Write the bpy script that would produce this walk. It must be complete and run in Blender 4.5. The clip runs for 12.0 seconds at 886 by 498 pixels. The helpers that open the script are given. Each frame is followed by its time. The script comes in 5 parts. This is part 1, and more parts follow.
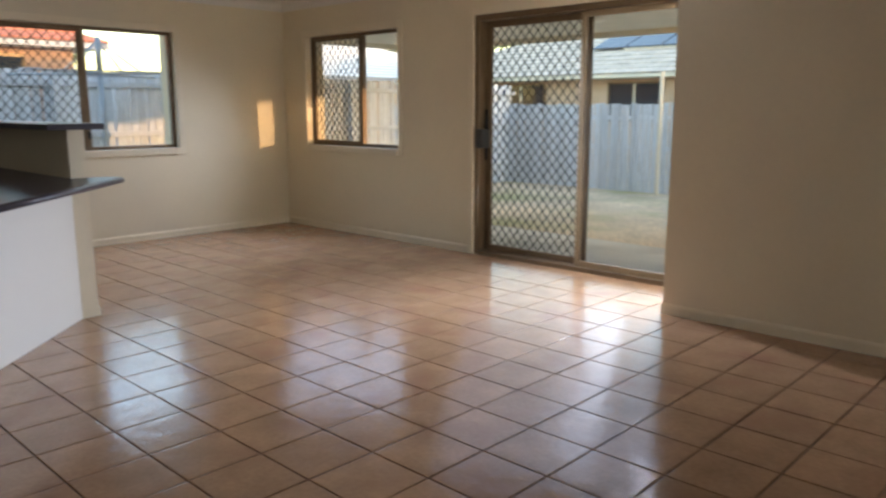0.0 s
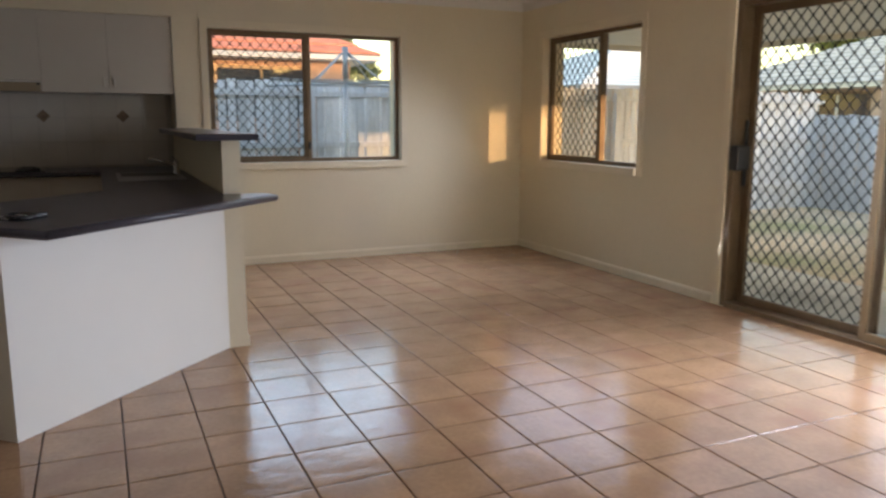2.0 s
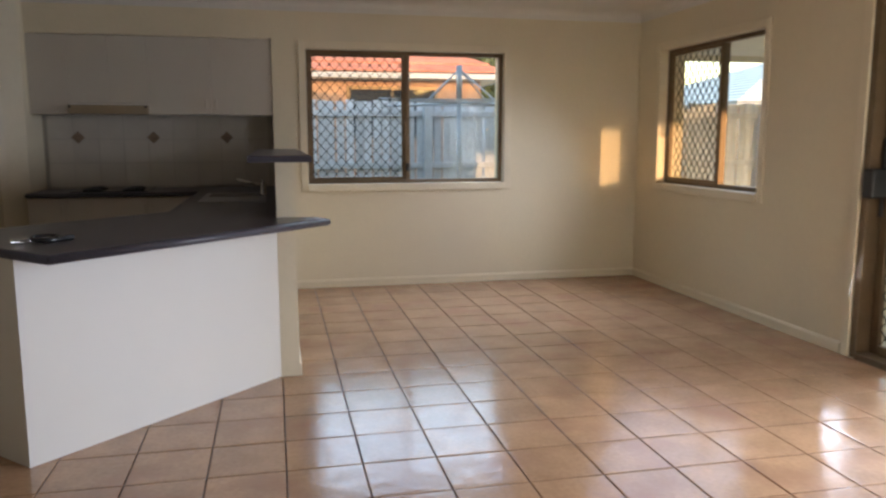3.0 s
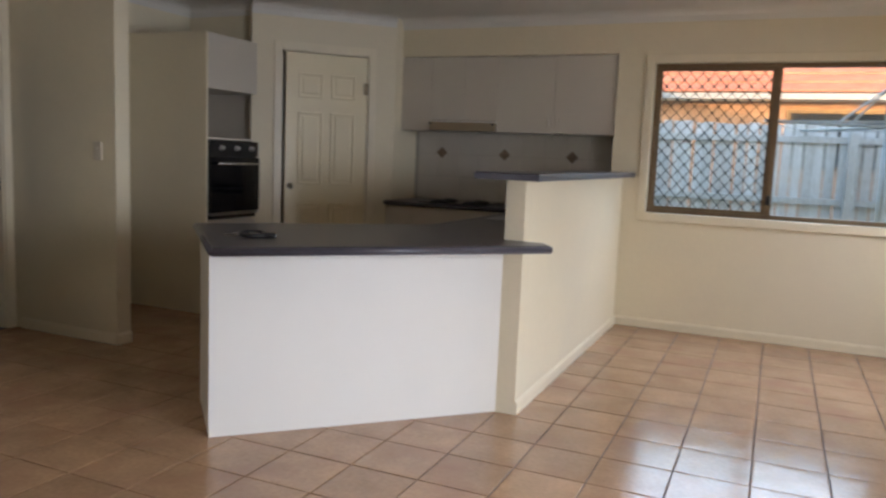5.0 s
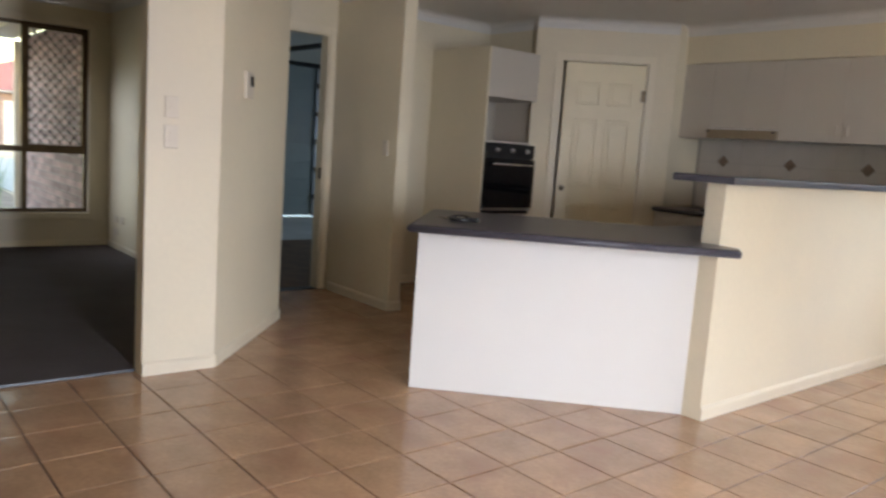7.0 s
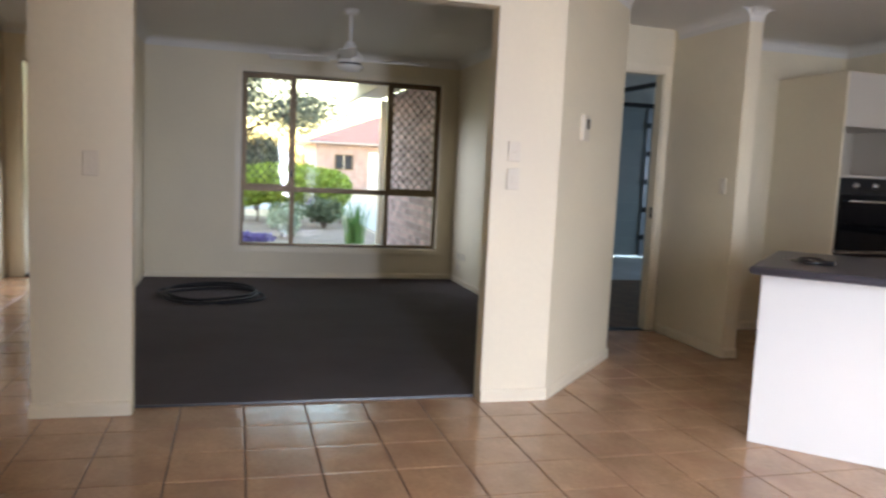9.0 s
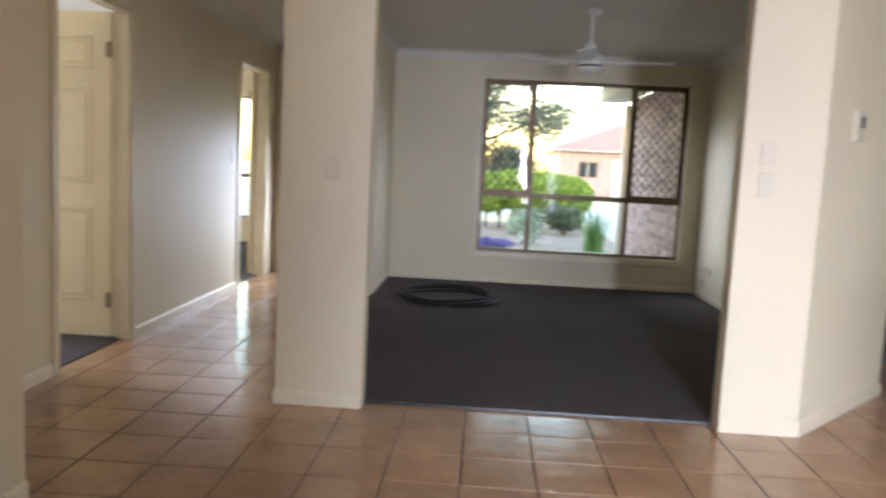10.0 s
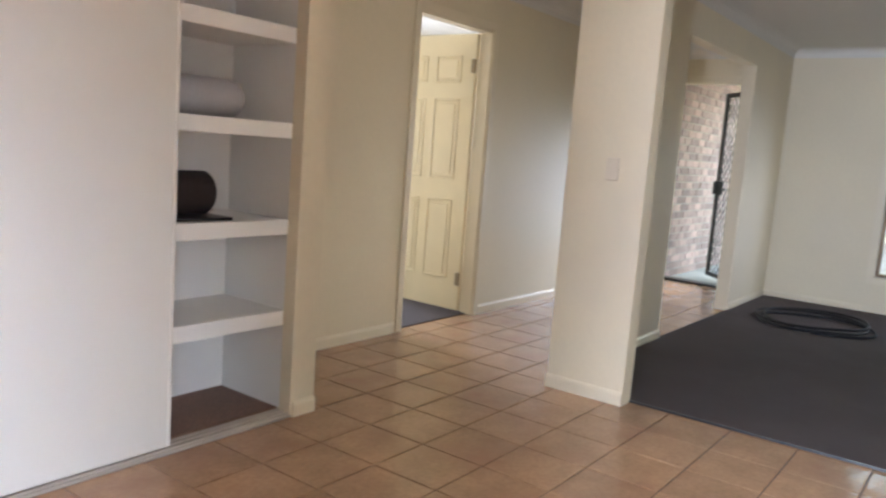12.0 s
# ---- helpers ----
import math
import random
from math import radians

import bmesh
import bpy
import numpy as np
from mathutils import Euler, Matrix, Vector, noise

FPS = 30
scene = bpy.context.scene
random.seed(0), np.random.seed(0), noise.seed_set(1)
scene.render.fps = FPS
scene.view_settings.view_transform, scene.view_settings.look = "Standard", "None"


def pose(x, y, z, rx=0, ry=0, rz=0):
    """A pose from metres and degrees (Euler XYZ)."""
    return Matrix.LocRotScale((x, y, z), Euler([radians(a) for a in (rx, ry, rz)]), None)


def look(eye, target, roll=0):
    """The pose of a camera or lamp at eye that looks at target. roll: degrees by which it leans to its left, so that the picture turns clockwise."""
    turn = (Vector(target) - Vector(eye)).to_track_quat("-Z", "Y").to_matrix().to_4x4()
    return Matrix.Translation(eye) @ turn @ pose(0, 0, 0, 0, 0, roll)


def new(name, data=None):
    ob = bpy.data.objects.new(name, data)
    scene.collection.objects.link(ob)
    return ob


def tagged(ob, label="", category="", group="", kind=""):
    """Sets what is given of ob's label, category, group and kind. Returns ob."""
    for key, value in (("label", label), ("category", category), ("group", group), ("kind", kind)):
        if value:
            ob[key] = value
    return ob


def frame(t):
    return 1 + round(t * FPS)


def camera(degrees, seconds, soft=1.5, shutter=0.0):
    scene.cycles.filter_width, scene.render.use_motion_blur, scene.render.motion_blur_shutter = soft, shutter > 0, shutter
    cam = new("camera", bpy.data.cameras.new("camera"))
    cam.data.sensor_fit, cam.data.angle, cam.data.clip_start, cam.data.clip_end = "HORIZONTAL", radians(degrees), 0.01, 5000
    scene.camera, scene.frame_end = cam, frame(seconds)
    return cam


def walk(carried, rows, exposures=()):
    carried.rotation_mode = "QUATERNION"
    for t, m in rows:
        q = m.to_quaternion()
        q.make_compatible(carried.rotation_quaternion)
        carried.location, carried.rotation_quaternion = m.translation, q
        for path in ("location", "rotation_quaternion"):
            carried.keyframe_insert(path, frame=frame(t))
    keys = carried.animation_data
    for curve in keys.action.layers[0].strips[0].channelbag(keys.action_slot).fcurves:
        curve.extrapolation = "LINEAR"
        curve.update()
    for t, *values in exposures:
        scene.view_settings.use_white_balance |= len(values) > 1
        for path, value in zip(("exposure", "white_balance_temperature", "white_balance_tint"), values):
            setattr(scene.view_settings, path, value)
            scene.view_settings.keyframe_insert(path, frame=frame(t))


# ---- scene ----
cam = camera(60.6, 12.0, soft=2.4, shutter=0.4)
PATH = [
    (0, (-0.041, 0.701, 1.307), (1.385, 2.056, 0.942), 0.0),
    (0.5, (0.216, 0.808, 1.312), (1.462, 2.331, 0.953), 0.2),
    (1, (0.51, 0.955, 1.312), (1.627, 2.578, 0.965), 0.4),
    (1.5, (0.852, 1.063, 1.315), (1.827, 2.773, 0.964), 0.6),
    (2, (1.131, 1.207, 1.298), (1.943, 3.003, 0.961), 0.2),
    (2.5, (1.41, 1.319, 1.303), (2.022, 3.199, 1.004), -0.2),
    (2.7, (1.542, 1.34, 1.301), (2.089, 3.24, 1.005), -0.2),
    (4.3, (2.596, 1.763, 1.315), (2.224, 3.71, 1.047), 1.5),
    (4.5, (2.7, 1.819, 1.296), (2.203, 3.737, 1.026), 1.6),
    (5, (2.969, 1.988, 1.282), (2.176, 3.808, 1.039), 2.4),
    (5.5, (3.217, 2.112, 1.27), (2.171, 3.804, 1.067), 3.4),
    (6, (3.443, 2.137, 1.265), (2.25, 3.731, 1.074), 3.7),
    (6.5, (3.654, 2.152, 1.249), (2.32, 3.624, 1.018), 3.1),
    (7, (3.804, 2.183, 1.251), (2.279, 3.451, 0.989), 4.1),
    (7.2, (3.848, 2.165, 1.268), (2.254, 3.349, 1.031), 3.5),
    (8.8, (3.825, 2.143, 1.248), (1.936, 2.766, 1.038), 2.7),
    (9, (3.814, 2.127, 1.242), (1.895, 2.654, 1.036), 2.7),
    (9.5, (3.777, 2.141, 1.238), (1.805, 2.404, 1.04), 2.5),
    (10, (3.678, 2.214, 1.227), (1.693, 2.114, 1.011), 2.8),
    (10.1, (3.661, 2.241, 1.23), (1.682, 2.056, 1.013), 3.1),
    (10.5, (3.581, 2.383, 1.247), (1.645, 1.933, 1.019), 3.4),
    (10.7, (3.561, 2.493, 1.243), (1.655, 1.926, 1.03), 3.6),
    (11, (3.535, 2.62, 1.241), (1.696, 1.864, 1.024), 5.8),
    (11.5, (3.565, 2.883, 1.232), (1.839, 1.897, 1.002), 5.2),
    (12, (3.594, 3.114, 1.24), (2.002, 1.932, 0.977), 4.3),
]
walk(cam, [(t, look(eye, target, roll)) for t, eye, target, roll in PATH], [(0.0, 2.9, 6100, 12), (1.0, 2.83, 6150, 12), (2.0, 2.82, 6300, 13), (2.7, 2.92, 6350, 13), (4.5, 3.17, 6350, 12), (6.5, 3.52, 6450, 13), (9.0, 3.98, 6200, 15), (10.5, 4.33, 6050, 14), (12.0, 4.72, 5950, 13)])

# ---- world and sun ----
SUN_FROM = Vector((0.37, -0.93, 0.0)).normalized()
SUN_EL = radians(5.0)
world = bpy.data.worlds.new("sky")
scene.world = world
world.use_nodes = True
wn = world.node_tree
sky = wn.nodes.new("ShaderNodeTexSky")
sky.sky_type, sky.sun_disc = "NISHITA", False
sky.sun_elevation, sky.sun_rotation = SUN_EL, math.atan2(SUN_FROM.x, SUN_FROM.y)
sky.air_density, sky.dust_density, sky.ozone_density = 1.0, 0.8, 0.8
wn.links.new(sky.outputs[0], wn.nodes["Background"].inputs[0])
wn.nodes["Background"].inputs[1].default_value = 0.15
sun = new("sun", bpy.data.lights.new("sun", "SUN"))
sun.data.energy, sun.data.angle, sun.data.color = 0.50, radians(0.5), (1.0, 0.60, 0.27)
sun.matrix_world = look(SUN_FROM * 40 + Vector((0, 0, 40 * math.tan(SUN_EL))), (0, 0, 0))


def skylight(name, x, y, z, w, h, toward, tilt, spread, watts, color=(0.84, 0.92, 1.08)):
    """Daylight that falls in through an opening: an area lamp in it, turned inwards. toward: degrees from +x."""
    la = bpy.data.lights.new(name, "AREA")
    la.shape, la.size, la.size_y, la.energy, la.color, la.spread = "RECTANGLE", w, h, watts, color, radians(spread)
    ob = new(name, la)
    ob.matrix_world = pose(x, y, z, 90 + tilt, 0, toward - 90)
    return ob


skylight("daylight_glass_door", 4.93, 4.20, 0.90, 1.1, 1.3, 178, -20, 70, 1.25)
skylight("daylight_glass_door", 5.00, 4.12, 1.05, 1.9, 1.7, 208, -52, 88, 0.45, (0.72, 0.90, 1.22))
skylight("daylight_glass_door", 5.05, 3.15, 1.15, 0.22, 1.4, 190, -8, 150, 7.0)
skylight("daylight_glass_door", 5.02, 5.02, 1.15, 0.16, 1.6, 261, -16, 62, 2.4)
skylight("daylight_small_window", 4.98, 6.95, 1.45, 0.9, 0.8, 170, -24, 96, 1.3)
skylight("daylight_small_window", 5.00, 6.90, 1.48, 1.3, 1.0, 222, -52, 88, 0.5, (0.72, 0.90, 1.22))
skylight("daylight_north_window", 2.91, 8.03, 1.48, 1.66, 1.05, -90, -52, 88, 0.7, (0.72, 0.90, 1.22))
skylight("daylight_front_window", -4.38, 2.75, 1.20, 0.7, 1.2, -56, -22, 84, 0.18)
skylight("daylight_front_window", -4.38, 3.70, 1.20, 0.7, 1.2, 56, -22, 84, 0.18)
skylight("daylight_front_door", -4.40, 0.52, 0.95, 0.6, 1.2, -30, -24, 84, 0.7)
skylight("daylight_front_bedroom", -7.05, -1.7, 1.30, 1.5, 1.2, -30, -10, 90, 7)
skylight("daylight_bedroom", -1.50, -3.58, 1.30, 1.5, 0.7, 80, -6, 140, 5.0)
# fill lamp added to brighten the garage, at an unseen opening
skylight("fill_garage", -4.6, 10.36, 1.4, 2.0, 1.0, -95, -5, 150, 1.1, (0.62, 0.85, 1.1))


# ---- materials ----
def mat(name, color, rough=0.5, metal=0.0, vary=0.0, scale=3.0, fine=0.0, fine_scale=60.0, bump=0.0, bump_scale=80.0,
        bump_dist=0.002, stain=None, stain_scale=1.2, island=0.0, rough_vary=0.0, spec=0.5, stretch=(1, 1, 1)):
    """Principled surface in world metres with coarse and fine variation, stains and relief."""
    m = bpy.data.materials.new(name)
    m.use_nodes = True
    t = m.node_tree
    p = t.nodes["Principled BSDF"]
    p.inputs["Roughness"].default_value, p.inputs["Metallic"].default_value = rough, metal
    p.inputs["Specular IOR Level"].default_value = spec
    geo = t.nodes.new("ShaderNodeNewGeometry")
    mp = t.nodes.new("ShaderNodeMapping")
    mp.inputs["Scale"].default_value = stretch
    t.links.new(geo.outputs["Position"], mp.inputs[0])
    pos = mp.outputs[0]

    def nz(s, detail=4.0):
        n = t.nodes.new("ShaderNodeTexNoise")
        n.inputs["Scale"].default_value, n.inputs["Detail"].default_value = s, detail
        t.links.new(pos, n.inputs["Vector"])
        return n.outputs["Fac"]

    def ramp(src, lo, hi, a=0.3, b=0.7):
        r = t.nodes.new("ShaderNodeMapRange")
        r.inputs[1].default_value, r.inputs[2].default_value = a, b
        r.inputs[3].default_value, r.inputs[4].default_value = lo, hi
        t.links.new(src, r.inputs[0])
        return r.outputs[0]

    rgb = t.nodes.new("ShaderNodeRGB")
    rgb.outputs[0].default_value = (*color, 1)
    col = rgb.outputs[0]

    def scaled(col, fac):
        v = t.nodes.new("ShaderNodeVectorMath")
        v.operation = "SCALE"
        t.links.new(col, v.inputs[0])
        t.links.new(fac, v.inputs["Scale"])
        return v.outputs[0]

    if vary:
        col = scaled(col, ramp(nz(scale), 1 - vary, 1 + vary))
    if fine:
        col = scaled(col, ramp(nz(fine_scale, 2.0), 1 - fine, 1 + fine))
    if island:
        oi = t.nodes.new("ShaderNodeObjectInfo")
        col = scaled(col, ramp(oi.outputs["Random"], 1 - island, 1 + island, 0, 1))
        col = scaled(col, ramp(geo.outputs["Random Per Island"], 1 - island, 1 + island, 0, 1))
    if stain:
        mx = t.nodes.new("ShaderNodeMix")
        mx.data_type = "RGBA"
        t.links.new(ramp(nz(stain_scale, 6.0), 0, 1, 0.5, 0.72), mx.inputs[0])
        t.links.new(col, mx.inputs[6])
        mx.inputs[7].default_value = (*stain, 1)
        col = mx.outputs[2]
    t.links.new(col, p.inputs["Base Color"])
    if rough_vary:
        t.links.new(ramp(nz(scale * 2.3), rough - rough_vary, rough + rough_vary), p.inputs["Roughness"])
    if bump:
        b = t.nodes.new("ShaderNodeBump")
        b.inputs["Strength"].default_value, b.inputs["Distance"].default_value = bump, bump_dist
        t.links.new(nz(bump_scale, 3.0), b.inputs["Height"])
        t.links.new(b.outputs[0], p.inputs["Normal"])
    return m


def glass_mat(name, color=(1, 1, 1), rough=0.0):
    m = bpy.data.materials.new(name)
    m.use_nodes = True
    p = m.node_tree.nodes["Principled BSDF"]
    p.inputs["Base Color"].default_value = (*color, 1)
    p.inputs["Transmission Weight"].default_value = 1.0
    p.inputs["Roughness"].default_value, p.inputs["IOR"].default_value = rough, 1.2
    return m


PAINT = mat("wall paint", (0.75, 0.66, 0.48), 0.55, vary=0.03, scale=1.1, fine=0.015, fine_scale=35, bump=0.12, bump_scale=220, stain=(0.68, 0.60, 0.46), stain_scale=0.5)
WHITE = mat("ceiling paint", (0.72, 0.69, 0.63), 0.7, vary=0.02, scale=0.8, bump=0.1, bump_scale=250)
TRIM = mat("trim paint", (0.76, 0.67, 0.50), 0.35, vary=0.04, scale=4, bump=0.05, bump_scale=60)
DOORP = mat("door paint", (0.80, 0.69, 0.46), 0.35, vary=0.03, scale=5, bump=0.08, bump_scale=90)
TILE = mat("terracotta tile", (0.43, 0.252, 0.138), 0.17, spec=0.7, vary=0.14, scale=5, fine=0.08, fine_scale=45, island=0.07, bump=0.42, bump_scale=10, bump_dist=0.005, rough_vary=0.06, stain=(0.36, 0.19, 0.11), stain_scale=3)
GROUT = mat("tile grout", (0.14, 0.088, 0.058), 0.8, vary=0.2, scale=6, bump=0.3)
CARPET = mat("charcoal carpet", (0.106, 0.090, 0.088), 0.95, vary=0.12, scale=1.5, fine=0.35, fine_scale=240, bump=0.8, bump_scale=400, bump_dist=0.004, spec=0.1)
LAMINATE = mat("dark laminate", (0.065, 0.060, 0.072), 0.30, vary=0.08, scale=8, fine=0.25, fine_scale=220, spec=0.4)
SHELFW = mat("white shelf paint", (0.82, 0.80, 0.76), 0.45, vary=0.02, scale=3, bump=0.04, bump_scale=120)
FROST = mat("frosted tan glass", (0.50, 0.43, 0.33), 0.3, vary=0.04, scale=8)
MELAMINE = mat("white melamine", (0.58, 0.525, 0.445), 0.38, vary=0.02, scale=2, bump=0.03, bump_scale=120)
PANELW = mat("white bench panel", (0.70, 0.67, 0.61), 0.5, vary=0.02, scale=2, bump=0.05, bump_scale=200)
BRONZE = mat("bronze aluminium", (0.165, 0.11, 0.06), 0.42, metal=0.35, vary=0.12, scale=6, fine=0.08)
SILVERAL = mat("light aluminium", (0.52, 0.47, 0.40), 0.6, metal=0.5, vary=0.08, scale=6)
TAUPE = mat("taupe aluminium", (0.29, 0.215, 0.13), 0.45, metal=0.35, vary=0.1, scale=6, fine=0.06)
GRILLE = mat("black security mesh", (0.018, 0.016, 0.015), 0.5, vary=0.1)
GLASS = glass_mat("window glass")
BLACK = mat("black plastic", (0.012, 0.012, 0.012), 0.35, fine=0.2)
BLACKGLASS = mat("black oven glass", (0.006, 0.006, 0.007), 0.06, fine=0.1)
CHROME = mat("brushed chrome", (0.62, 0.61, 0.59), 0.22, metal=1.0, fine=0.1)
STEEL = mat("stainless steel", (0.5, 0.5, 0.5), 0.3, metal=1.0, vary=0.1, fine=0.1)
PLASTICW = mat("white plastic", (0.78, 0.75, 0.69), 0.35, fine=0.02)
PLATE = mat("cream switch plastic", (0.68, 0.60, 0.47), 0.4, fine=0.02)
SPLASH = mat("pale splashback tile", (0.58, 0.54, 0.48), 0.25, vary=0.04, scale=5, island=0.03, bump=0.1, bump_scale=14)
ACCENT = mat("brown accent tile", (0.22, 0.15, 0.10), 0.3, vary=0.35, scale=30)
SPLASHGROUT = mat("pale grout", (0.42, 0.39, 0.34), 0.8, vary=0.1)
BOARD = mat("brown particle board", (0.22, 0.13, 0.09), 0.7, vary=0.1, fine=0.3, fine_scale=150)
FABRICG = mat("pale grey fabric roll", (0.42, 0.41, 0.42), 0.9, vary=0.06, fine=0.12, fine_scale=250, bump=0.4, bump_scale=350)
DARKCLOTH = mat("dark brown roll", (0.025, 0.016, 0.014), 0.85, fine=0.3, fine_scale=200, bump=0.4)
RUBBER = mat("black rubber hose", (0.010, 0.010, 0.011), 0.6, fine=0.2, spec=0.25)
CONCRETE = mat("concrete", (0.64, 0.62, 0.57), 0.85, vary=0.12, scale=1.4, fine=0.12, fine_scale=60, bump=0.4, stain=(0.36, 0.35, 0.32))
GARFLOOR = mat("garage concrete", (0.50, 0.52, 0.54), 0.7, vary=0.15, scale=1.2, fine=0.1, bump=0.3)
GARDOOR = mat("garage door steel", (0.30, 0.34, 0.34), 0.5, vary=0.05)
BRICKM = mat("brown brick", (0.46, 0.33, 0.315), 0.85, vary=0.18, scale=9, fine=0.15, fine_scale=90, island=0.32, bump=0.6, bump_scale=70)
BRICKO = mat("orange brick", (0.43, 0.27, 0.19), 0.85, vary=0.15, scale=8, island=0.15, fine=0.1, bump=0.5)
MORTAR = mat("mortar", (0.50, 0.46, 0.42), 0.9, vary=0.1, fine=0.15, bump=0.4)
PALING = mat("weathered paling", (0.53, 0.56, 0.61), 0.85, vary=0.12, scale=4, fine=0.2, fine_scale=30, island=0.13, stretch=(6, 6, 0.6), bump=0.5, bump_scale=40)
ROOFRED = mat("red roof tile", (0.46, 0.19, 0.135), 0.95, spec=0.1, vary=0.16, scale=4, fine=0.15, fine_scale=20, island=0.12, bump=0.4)
ROOFGREY = mat("grey roof tile", (0.56, 0.49, 0.42), 0.95, spec=0.1, vary=0.14, scale=3, fine=0.15, fine_scale=20, island=0.1, bump=0.4)
FASCIA = mat("cream fascia", (0.70, 0.64, 0.52), 0.5, vary=0.04)
GUTTER = mat("grey blue gutter", (0.32, 0.34, 0.38), 0.45, vary=0.06)
PATIOC = mat("patio ceiling sheet", (0.66, 0.64, 0.58), 0.6, vary=0.05)
GALV = mat("galvanised steel", (0.38, 0.40, 0.43), 0.45, metal=0.6, vary=0.12, fine=0.1)
LEAFS = mat("grey green leaf", (0.23, 0.25, 0.18), 0.6, vary=0.3, scale=4, island=0.35)
LEAF = mat("bright hedge leaf", (0.26, 0.34, 0.04), 0.5, vary=0.35, scale=5, island=0.3)
LEAFD = mat("dark shrub leaf", (0.13, 0.165, 0.085), 0.55, vary=0.3, scale=4, island=0.35)
LEAFP = mat("pale variegated leaf", (0.34, 0.40, 0.28), 0.55, vary=0.2, island=0.25)
DARKWOOD = mat("dark stained door timber", (0.11, 0.055, 0.03), 0.45, vary=0.25, scale=5, fine=0.15, stretch=(8, 8, 0.6))
STREETW = mat("street house brick", (0.36, 0.275, 0.265), 0.85, vary=0.15, scale=3, fine=0.1, bump=0.3)
PINKROOF = mat("faded red roof tile", (0.30, 0.155, 0.15), 0.9, vary=0.12, scale=3, island=0.1)
VISOR = mat("tan hood metal", (0.34, 0.27, 0.18), 0.35, metal=0.3, vary=0.06)
LEAFG = mat("strap leaf", (0.10, 0.20, 0.05), 0.5, vary=0.25, scale=6, island=0.25)
LEAFY = mat("yellow green leaf", (0.16, 0.17, 0.035), 0.55, vary=0.3, scale=4, island=0.35)
BARK = mat("bark", (0.12, 0.09, 0.07), 0.9, vary=0.3, scale=8, bump=0.8, bump_scale=30, bump_dist=0.01)
BLOOM = mat("purple blossom", (0.22, 0.17, 0.42), 0.6, island=0.25)
SOLAR = mat("solar panel", (0.12, 0.14, 0.18), 0.15, vary=0.1)
CREAMBR = mat("cream rendered wall", (0.55, 0.40, 0.28), 0.8, vary=0.1, fine=0.1, bump=0.3)
DARKWIN = mat("dark window glass", (0.03, 0.035, 0.045), 0.06)
SHEETW = mat("pale roof sheet", (0.66, 0.68, 0.70), 0.45, vary=0.05)


def grass_mat(name, a, b, c):
    m = mat(name, a, 0.95, vary=0.2, scale=0.8, fine=0.4, fine_scale=35, bump=0.8, bump_scale=60, bump_dist=0.02, stain=b, stain_scale=0.7)
    return m


GRASS = grass_mat("dry lawn", (0.66, 0.54, 0.38), (0.44, 0.42, 0.22), None)
MULCH = mat("garden mulch", (0.25, 0.19, 0.15), 0.95, vary=0.3, scale=5, fine=0.4, fine_scale=60, bump=0.9, bump_scale=50, bump_dist=0.02, stain=(0.3, 0.25, 0.17))
ROAD = mat("pale driveway", (0.45, 0.43, 0.40), 0.9, vary=0.1, fine=0.15, bump=0.3)


# ---- mesh helpers ----
def bx(bm, x0, x1, y0, y1, z0, z1, bevel=0.0, m=None):
    """Adds a box, its edges rounded where a bevel is given."""
    vs = [bm.verts.new((x, y, z)) for x in (x0, x1) for y in (y0, y1) for z in (z0, z1)]
    if m is not None:
        for v in vs:
            v.co = m @ v.co
    fs = [bm.faces.new([vs[i] for i in f]) for f in
          ((0, 1, 3, 2), (4, 6, 7, 5), (0, 4, 5, 1), (2, 3, 7, 6), (0, 2, 6, 4), (1, 5, 7, 3))]
    if bevel:
        es = list({e for f in fs for e in f.edges})
        bmesh.ops.bevel(bm, geom=es, offset=bevel, segments=2, affect="EDGES", profile=0.5)
    return bm


def box(*a, **k):
    return bx(bmesh.new(), *a, **k)


def prism(outline, z0, z1, bevel=0.0):
    """A vertical prism on a floor outline, anticlockwise."""
    bm = bmesh.new()
    lo = [bm.verts.new((x, y, z0)) for x, y in outline]
    hi = [bm.verts.new((x, y, z1)) for x, y in outline]
    bm.faces.new(list(reversed(lo)))
    top = bm.faces.new(hi)
    n = len(lo)
    for i in range(n):
        bm.faces.new((lo[i], lo[(i + 1) % n], hi[(i + 1) % n], hi[i]))
    if bevel:
        bmesh.ops.bevel(bm, geom=list(top.edges), offset=bevel, segments=3, affect="EDGES", profile=0.5)
    return bm


def rod(bm, a, b, r0, r1=None, n=12, caps=True):
    """Adds a round bar from a to b."""
    a, b = Vector(a), Vector(b)
    r1 = r0 if r1 is None else r1
    q = (b - a).to_track_quat("Z", "Y").to_matrix()
    lo, hi = [], []
    for i in range(n):
        w = 2 * math.pi * i / n
        d = q @ Vector((math.cos(w), math.sin(w), 0))
        lo.append(bm.verts.new(a + d * r0))
        hi.append(bm.verts.new(b + d * r1))
    for i in range(n):
        bm.faces.new((lo[i], lo[(i + 1) % n], hi[(i + 1) % n], hi[i]))
    if caps:
        bm.faces.new(list(reversed(lo)))
        bm.faces.new(hi)
    return bm


def lathe(profile, n=28):
    """A turned body round z from (radius, height) pairs."""
    bm = bmesh.new()
    rings = [[bm.verts.new((r * math.cos(2 * math.pi * i / n), r * math.sin(2 * math.pi * i / n), z)) for i in range(n)] for r, z in profile]
    for a, b in zip(rings, rings[1:]):
        for i in range(n):
            bm.faces.new((a[i], a[(i + 1) % n], b[(i + 1) % n], b[i]))
    bm.faces.new(list(reversed(rings[0])))
    bm.faces.new(rings[-1])
    return bm


